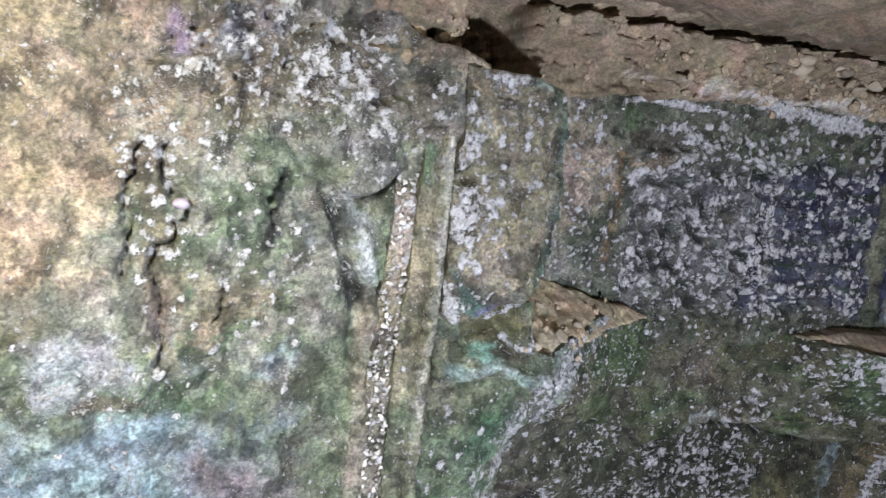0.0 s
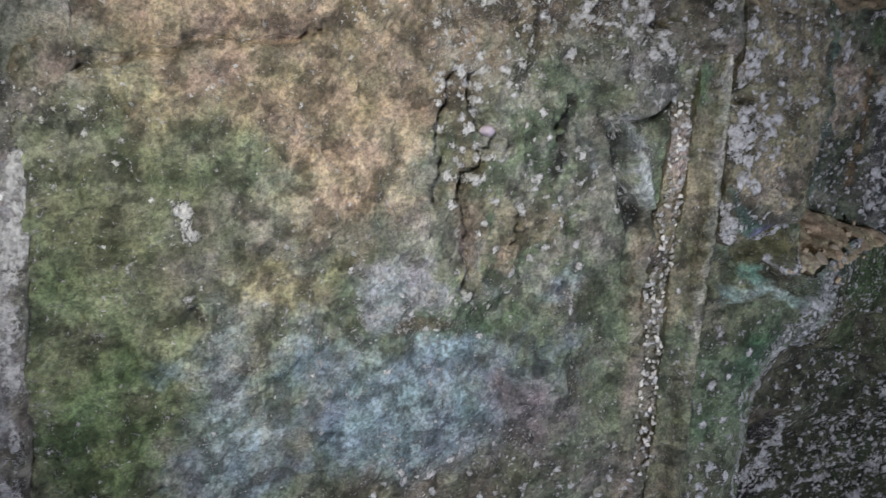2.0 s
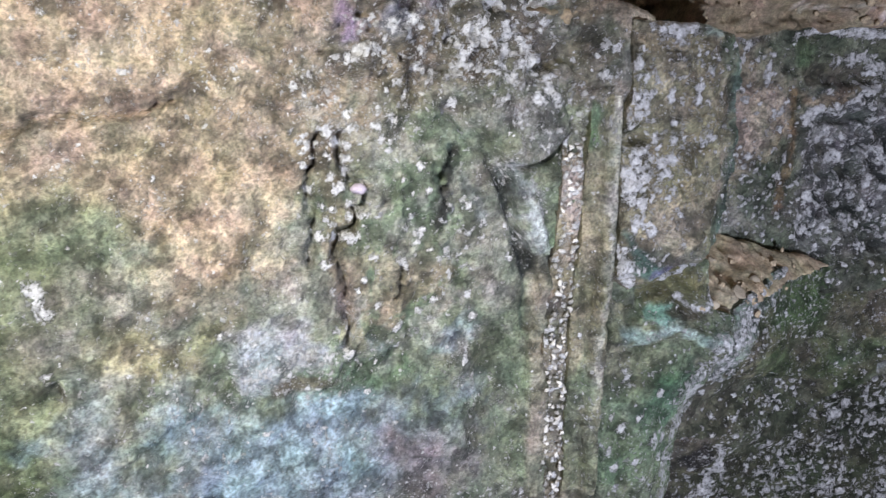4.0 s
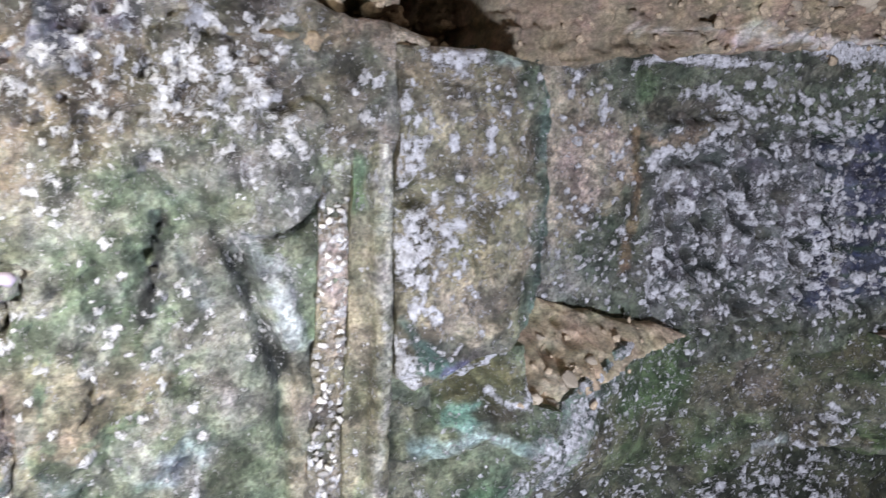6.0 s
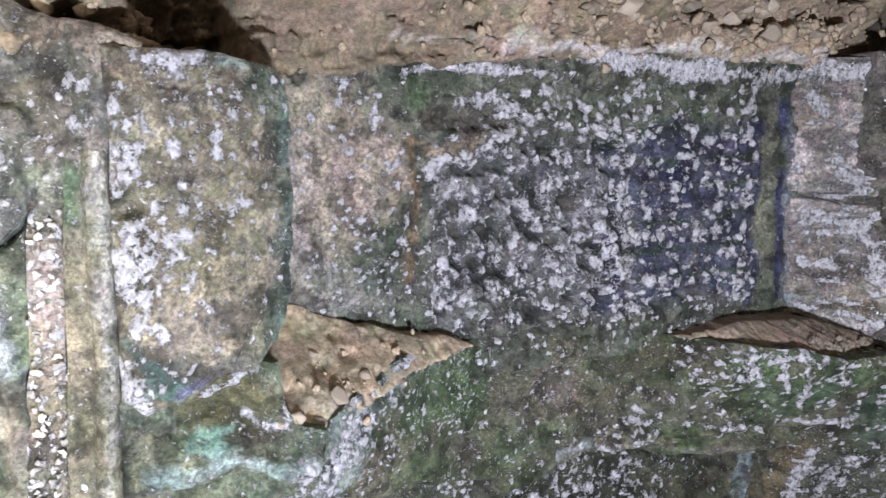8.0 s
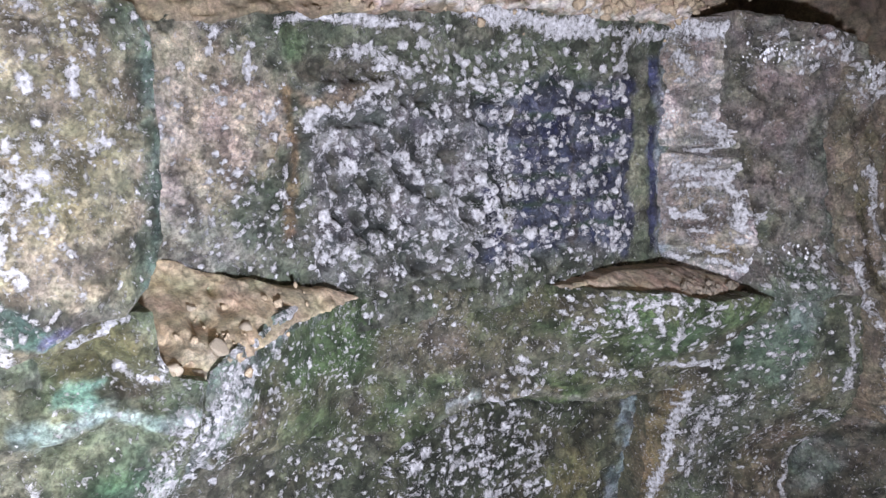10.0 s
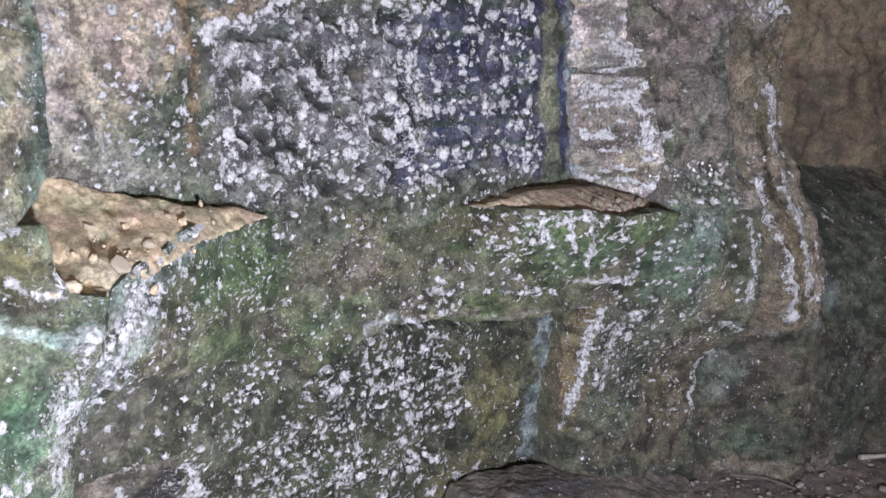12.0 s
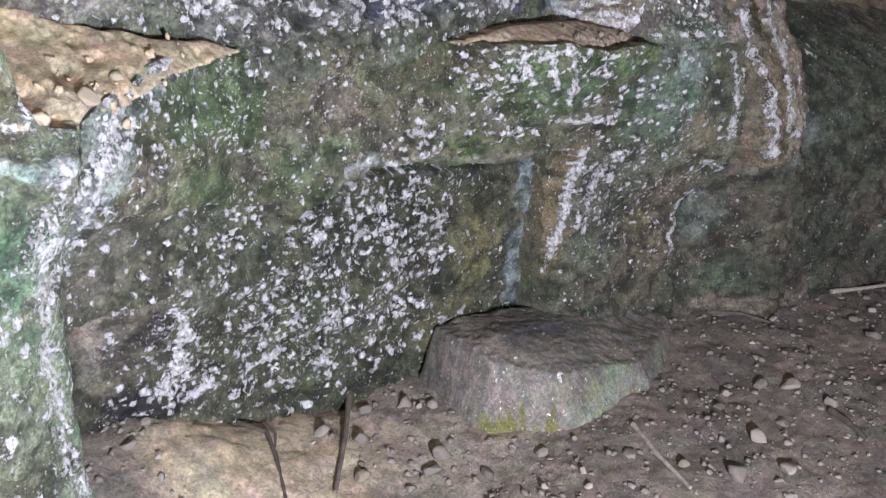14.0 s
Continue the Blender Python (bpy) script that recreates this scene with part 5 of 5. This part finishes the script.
foot = slab("stone_block", [(0.50, 0.14), (0.445, -0.02), (0.45, -0.14), (0.58, -0.29), (0.72, -0.335), (0.94, -0.335), (1.15, -0.26), (1.265, -0.15), (1.29, -0.03), (1.1, 0.04), (0.9, 0.10), (0.7, 0.13)],
            foot_top, foot_paint, 0.02, ragged=0.008, edge=0.03, k=7, material=ROCK, flat=True)
tagged(foot, "grey flat-topped boulder with a mossy green foot", "boulder")


# ---- lumps: salt nodules, clods, stones ----
def ball(subdivisions):
    bm = bmesh.new()
    bmesh.ops.create_icosphere(bm, subdivisions=subdivisions, radius=1)
    v = np.array([p.co[:] for p in bm.verts])
    f = np.array([[p.index for p in q.verts] for q in bm.faces])
    bm.free()
    return v, f


BALL2, BALL3 = ball(2), ball(3)


def lump(base, k, uneven=0.35, squash=(1, 1, 1), facets=0):
    """Points of an uneven pebble of radius about 1."""
    v, f = base
    n = np.array([noise.noise(Vector(p) * 1.1 + Vector((7.7 * k, 3.1 * k, 1.3))) + 0.5 * noise.noise(Vector(p) * 2.7 + Vector((k, 9, 2.0 * k))) for p in v])
    out = v * (1 + uneven * n)[:, None]
    rs = np.random.RandomState(k + 50)
    for _ in range(facets):
        d = rs.normal(size=3)
        d /= np.linalg.norm(d)
        h = rs.uniform(0.45, 0.80)
        over = np.maximum(0, out @ d - h)
        out = out - over[:, None] * d * 0.97
    return out * np.array(squash)


LUMPS = [lump(BALL2, k, 0.6) for k in range(14)]


def scatter(name, places, sizes, material, seed, parent=None, label="", flat=(1, 1, 1), kind=True):
    """Many small uneven lumps as one mesh."""
    rs = np.random.RandomState(seed)
    verts, faces, n = [], [], 0
    for p, r in zip(places, sizes):
        v = LUMPS[rs.randint(14)] * r * rs.uniform(0.7, 1.3, 3)
        a = rs.uniform(0, 6.28)
        ca, sa = math.cos(a), math.sin(a)
        if flat[1] < 1:
            v = np.stack([v[:, 0] * ca - v[:, 2] * sa, v[:, 1] * flat[1], v[:, 0] * sa + v[:, 2] * ca], 1)
        else:
            v = np.stack([v[:, 0] * ca - v[:, 1] * sa, v[:, 0] * sa + v[:, 1] * ca, v[:, 2] * flat[2]], 1)
        verts.append(v + np.array(p))
        faces.append(BALL2[1] + n)
        n += len(v)
    ob = finish(name, np.concatenate(verts), np.concatenate(faces), material, parent, label)
    if kind:
        ob["kind"] = "stuff"
    return ob


def on_front(front, areas, seed):
    """Places on a wall piece: areas of (x, z, rx, rz, count)."""
    rs = np.random.RandomState(seed)
    xs, zs = [], []
    for cx, cz, rx, rz, count in areas:
        xs.append(cx + rx * rs.normal(size=count) * 0.6)
        zs.append(cz + rz * rs.normal(size=count) * 0.6)
    x, z = np.concatenate(xs), np.concatenate(zs)
    return np.stack([x, front(x, z) - 0.006, z], 1), rs


part_of = {o.name: o for o in core.children}


def nodules(piece, front, areas, seed, small, large, label, material=SALT):
    places, rs = on_front(front, areas, seed)
    sizes = 0.6 * small + 0.55 * (large - small) * rs.rand(len(places)) ** 3 if material is SALT else small + (large - small) * rs.rand(len(places)) ** 3
    return scatter("salt_nodules" if material is SALT else "earth_crumbs", places, sizes, material, seed, part_of[piece], label, (1, 0.34 if material is SALT else 0.8, 1))


nodules("end_post", post_front, [(1.34, 1.46, 0.06, 0.02, 50)], 9, 0.0025, 0.009, "white salt nodules")
nodules("grey_block", grey_front, [(1.10, 1.515, 0.10, 0.02, 110), (1.09, 1.03, 0.08, 0.025, 50)], 11, 0.0025, 0.011, "white crumbs along the top edge")

# beads of the upright band, two uneven rows
BEADS = [bpy.data.meshes.new("bead") for _ in range(5)]
for k, me in enumerate(BEADS):
    me.from_pydata([tuple(p) for p in lump(BALL2, 20 + k, 1.0, (1.1, 0.7, 1.2))], [], [tuple(map(int, q)) for q in BALL2[1]])
    me.polygons.foreach_set("use_smooth", [True] * len(me.polygons))
    me.materials.append(BEAD)
rs = np.random.RandomState(8)
for row in range(2):
    z = 0.62
    while z < 1.35:
        x = float(np.interp(z, [0.2, 0.98, 1.36], [-0.674, -0.664, -0.641])) - 0.011 + 0.022 * row + rs.normal() * 0.0045
        if rs.rand() < 0.9:
            bead = new("bead", BEADS[rs.randint(5)])
            bead.parent = part_of["beaded_band"]
            r = rs.uniform(0.0022, 0.0042)
            bead.matrix_basis = Matrix.LocRotScale((x, float(band_front(np.array([x]), np.array([z]))[0]) - 0.0088, z + rs.normal() * 0.002), Euler((0, rs.uniform(0, 6), 0)), (r, r, r * rs.uniform(0.8, 1.5)))
        z += rs.uniform(0.008, 0.014)


# ---- stones ----
def stone_mesh(k, material, facets=9, base=BALL3, squash=(1, 0.8, 0.62)):
    me = bpy.data.meshes.new("stone")
    me.from_pydata([tuple(p) for p in lump(base, k, 0.30, squash, facets)], [], [tuple(map(int, q)) for q in base[1]])
    me.polygons.foreach_set("use_smooth", [True] * len(me.polygons))
    me.materials.append(material)
    return me


PEBBLES = [stone_mesh(k, PEBBLE) for k in range(6)]
PALES = [stone_mesh(k + 10, PALE_STONE, 9) for k in range(5)]
DARKS = [stone_mesh(k + 20, DARK_STONE) for k in range(3)]


def stone(mesh, at, r, turn, name, label, group, sink=0.25):
    ob = new(name, mesh)
    ob.matrix_basis = Matrix.LocRotScale((at[0], at[1], at[2] + r * (0.62 - sink)), Euler((0.3 * math.sin(turn * 3), 0.3 * math.cos(turn * 5), turn)), (r, r, r))
    return tagged(ob, label, "stone", group)


# rubble in the niche
for i, (x, z, r) in enumerate(((-0.333, 1.022, 0.018), (-0.255, 1.035, 0.024), (-0.24, 1.012, 0.018), (-0.29, 1.00, 0.014), (-0.20, 1.05, 0.016), (-0.27, 1.085, 0.012), (-0.33, 1.01, 0.013))):
    y = float(nook_front(np.array([x]), np.array([z]))[0])
    stone(PALES[i % 5], (x, y - 0.3 * r, z - 0.4 * r), r, i * 1.7, "rubble_stone", "small yellowish stone bedded in loose earth", "rubble in the niche")
nodules("niche_fill", nook_front, [(-0.26, 1.045, 0.07, 0.03, 36), (-0.14, 1.08, 0.07, 0.012, 12)], 12, 0.0015, 0.008, "earth crumbs", EARTH_CLOD)
nodules("ledge_fill", nook2_front, [(0.84, 0.985, 0.08, 0.02, 36)], 13, 0.002, 0.010, "earth crumbs", DARK_CLOD)
nodules("earth_bank", bank_front, [(-0.5, 1.60, 0.12, 0.025, 90), (0.3, 1.64, 0.4, 0.06, 160), (0.8, 1.66, 0.2, 0.05, 180)], 14, 0.003, 0.014, "earth crumbs", EARTH_CLOD)

# stones in the bank
rs = np.random.RandomState(21)
for i in range(26):
    x = (-0.56 + 0.03 * i) if i < 6 else 0.30 + 0.035 * (i - 6) + rs.uniform(-0.01, 0.01)
    z = 1.575 + rs.uniform(0, 0.03) if i < 6 else 1.655 + rs.uniform(-0.025, 0.05)
    r = rs.uniform(0.010, 0.026)
    y = float(bank_front(np.array([x]), np.array([z]))[0])
    stone(PALES[i % 5], (x, y - 0.2 * r, z - 0.4 * r), r, i * 2.1, "bank_stone", "small pale stone sticking out of the earth bank", "stones in the earth bank")

# larger broken stones along the top of the bank
for i, (x, z, r) in enumerate(((0.20, 1.655, 0.020), (0.27, 1.66, 0.026), (0.345, 1.668, 0.034), (0.42, 1.65, 0.018), (0.50, 1.665, 0.024), (0.585, 1.655, 0.030), (0.66, 1.64, 0.022), (0.725, 1.69, 0.034),
                               (0.74, 1.645, 0.030), (0.79, 1.66, 0.022), (0.86, 1.65, 0.026), (0.93, 1.66, 0.020))):
    y = float(bank_front(np.array([x]), np.array([z]))[0])
    stone(PALES[(i * 2) % 5], (x, y - 0.3 * r, z - 0.4 * r), r, i * 2.7, "bank_stone", "fist-sized broken pale stone in the earth bank", "stones in the earth bank")

# the pale pebble lodged in the cracked field
py = float(field_front(np.array([-1.035]), np.array([1.265]))[0])
lodged = new("lodged_pebble", stone_mesh(40, LILAC, 1, BALL2, (1, 0.8, 0.85)))
lodged.matrix_basis = Matrix.LocRotScale((-1.035, py - 0.012, 1.265), None, (0.012, 0.012, 0.0125))
tagged(lodged, "round lilac-white pebble lodged in a crack of the stucco", "pebble")

# loose stones on the floor
LOOSE = ((0.215, 0.0, 0.030, "p"), (1.14, -0.56, 0.034, "p"), (1.10, -0.50, 0.026, "p"), (0.86, -0.62, 0.032, "p"), (0.669, -0.554, 0.020, "w"), (1.42, -0.22, 0.030, "p"), (0.72, -0.65, 0.036, "d"), (0.794, -0.723, 0.030, "p"), (1.121, -0.666, 0.026, "p"), (0.136, -0.114, 0.030, "w"), (0.151, 0.057, 0.028, "p"), (0.367, -0.253, 0.024, "d"),
         (0.33, -0.14, 0.040, "d"), (0.28, -0.17, 0.030, "p"), (0.30, 0.10, 0.026, "p"), (0.40, 0.06, 0.030, "d"), (0.44, 0.0, 0.022, "p"), (-0.24, 0.16, 0.026, "d"), (-0.20, 0.12, 0.020, "p"),
         (-0.26, 0.06, 0.022, "d"), (-0.22, 0.02, 0.016, "p"), (1.28, -0.38, 0.014, "w"), (1.35, -0.52, 0.020, "d"), (1.22, -0.44, 0.018, "p"), (1.0, -0.46, 0.020, "p"), (0.62, -0.45, 0.026, "d"),
         (0.50, -0.30, 0.022, "p"), (1.60, -0.52, 0.024, "d"), (1.52, -0.60, 0.030, "p"), (0.98, -0.62, 0.024, "d"))
MESHES = {"p": PEBBLES, "d": DARKS, "w": PALES}
LABELS = {"p": "grey-brown pebble lying on the earth floor", "d": "dark angular stone lying on the earth floor", "w": "yellowish white pebble lying on the earth floor"}
for i, (x, y, r, c) in enumerate(LOOSE):
    stone(MESHES[c][i % len(MESHES[c])], (x, y, ground_at(x, y)), 0.8 * r, i * 1.3, "loose_stone", LABELS[c], "loose stones on the floor", 0.35)
rs = np.random.RandomState(31)
for i in range(100):
    x, y = rs.uniform(-0.3, 1.9), rs.uniform(-0.75, 0.1)
    if 0.42 < x < 1.3 and -0.36 < y < 0.15 or y > 0.05 - 0.35 * max(0, x - 0.9) or (x < 0.1 and -0.2 < y):
        continue
    c = "ppdp"[rs.randint(4)]
    stone(MESHES[c][rs.randint(len(MESHES[c]))], (x, y, ground_at(x, y)), 0.005 + 0.014 * rs.rand() ** 2, rs.uniform(0, 6), "loose_stone", LABELS[c], "loose stones on the floor", 0.3)

# gravel
rs = np.random.RandomState(41)
n = 3600
gxr, gyr = rs.uniform(-0.4, 2.1, n), rs.uniform(-0.85, 0.15, n)
on_mound = (gxr > -0.22) & (gxr < 0.16) & (gyr > -0.22)
gxr, gyr = gxr[~on_mound], gyr[~on_mound]
n = len(gxr)
grit = scatter("gravel", np.stack([gxr, gyr, ground_height(gxr, gyr) + 0.001], 1), 0.0015 + 0.0075 * rs.rand(n) ** 3, PEBBLE, 42, None, "", (1, 1, 0.7))
tagged(grit, "fine brown gravel strewn over the earth floor", "gravel", kind="stuff")


# ---- sticks and roots ----
def stick(name, points, radius, material, label, category="stick"):
    """A tapered, knotty twig along points (x, y, height over the floor)."""
    pts = [Vector((x, y, ground_at(x, y) + h)) for x, y, h in points]
    fine = []
    for a, b in zip(pts[:-1], pts[1:]):
        fine += [a.lerp(b, i / 6) for i in range(6)]
    fine.append(pts[-1])
    bm = bmesh.new()
    rings = []
    for i, p in enumerate(fine):
        d = (fine[min(i + 1, len(fine) - 1)] - fine[max(i - 1, 0)]).normalized()
        u = d.cross(Vector((0, 0, 1))).normalized()
        w = u.cross(d)
        r = radius * (1 - 0.45 * i / len(fine)) * (1 + 0.25 * noise.noise(p * 60))
        rings.append([bm.verts.new(p + r * (math.cos(a) * u + math.sin(a) * w)) for a in (j * math.tau / 8 for j in range(8))])
    for a, b in zip(rings[:-1], rings[1:]):
        for j in range(8):
            bm.faces.new((a[j], a[(j + 1) % 8], b[(j + 1) % 8], b[j]))
    bm.faces.new(rings[0][::-1])
    bm.faces.new(rings[-1])
    me = bpy.data.meshes.new(name)
    bm.to_mesh(me)
    bm.free()
    me.materials.append(material)
    return tagged(new(name, me), label, category)


stick("stick", [(0.30, 0.16, 0.03), (0.19, 0.02, 0.012), (0.06, -0.13, 0.008)], 0.0075, WOOD, "straight dark stick leaning on the wall foot")
stick("root", [(0.0, 0.15, 0.006), (0.03, 0.08, 0.006), (0.005, 0.0, 0.006), (-0.045, -0.12, 0.004)], 0.006, WOOD, "thin dark root lying on the earth mound", "root")
stick("root", [(0.055, 0.14, 0.004), (0.05, 0.08, 0.004), (0.02, 0.03, 0.004)], 0.004, WOOD, "thin dark root lying on the earth mound", "root")
stick("stick", [(1.72, -0.40, 0.012), (1.80, -0.45, 0.012), (1.88, -0.50, 0.012)], 0.008, PALE_WOOD, "short pale stick lying near the wall foot")
stick("stick", [(0.715, -0.39, 0.008), (0.66, -0.49, 0.010), (0.605, -0.61, 0.006)], 0.007, PALE_WOOD, "bleached splintered stick lying on the floor")
stick("stick", [(1.09, -0.68, 0.010), (1.06, -0.73, 0.010), (1.02, -0.79, 0.008)], 0.009, WOOD, "short dark stick lying on the floor")
stick("stick", [(1.36, -0.20, 0.010), (1.40, -0.28, 0.012), (1.42, -0.36, 0.008)], 0.007, WOOD, "thin dark twig lying on the floor")
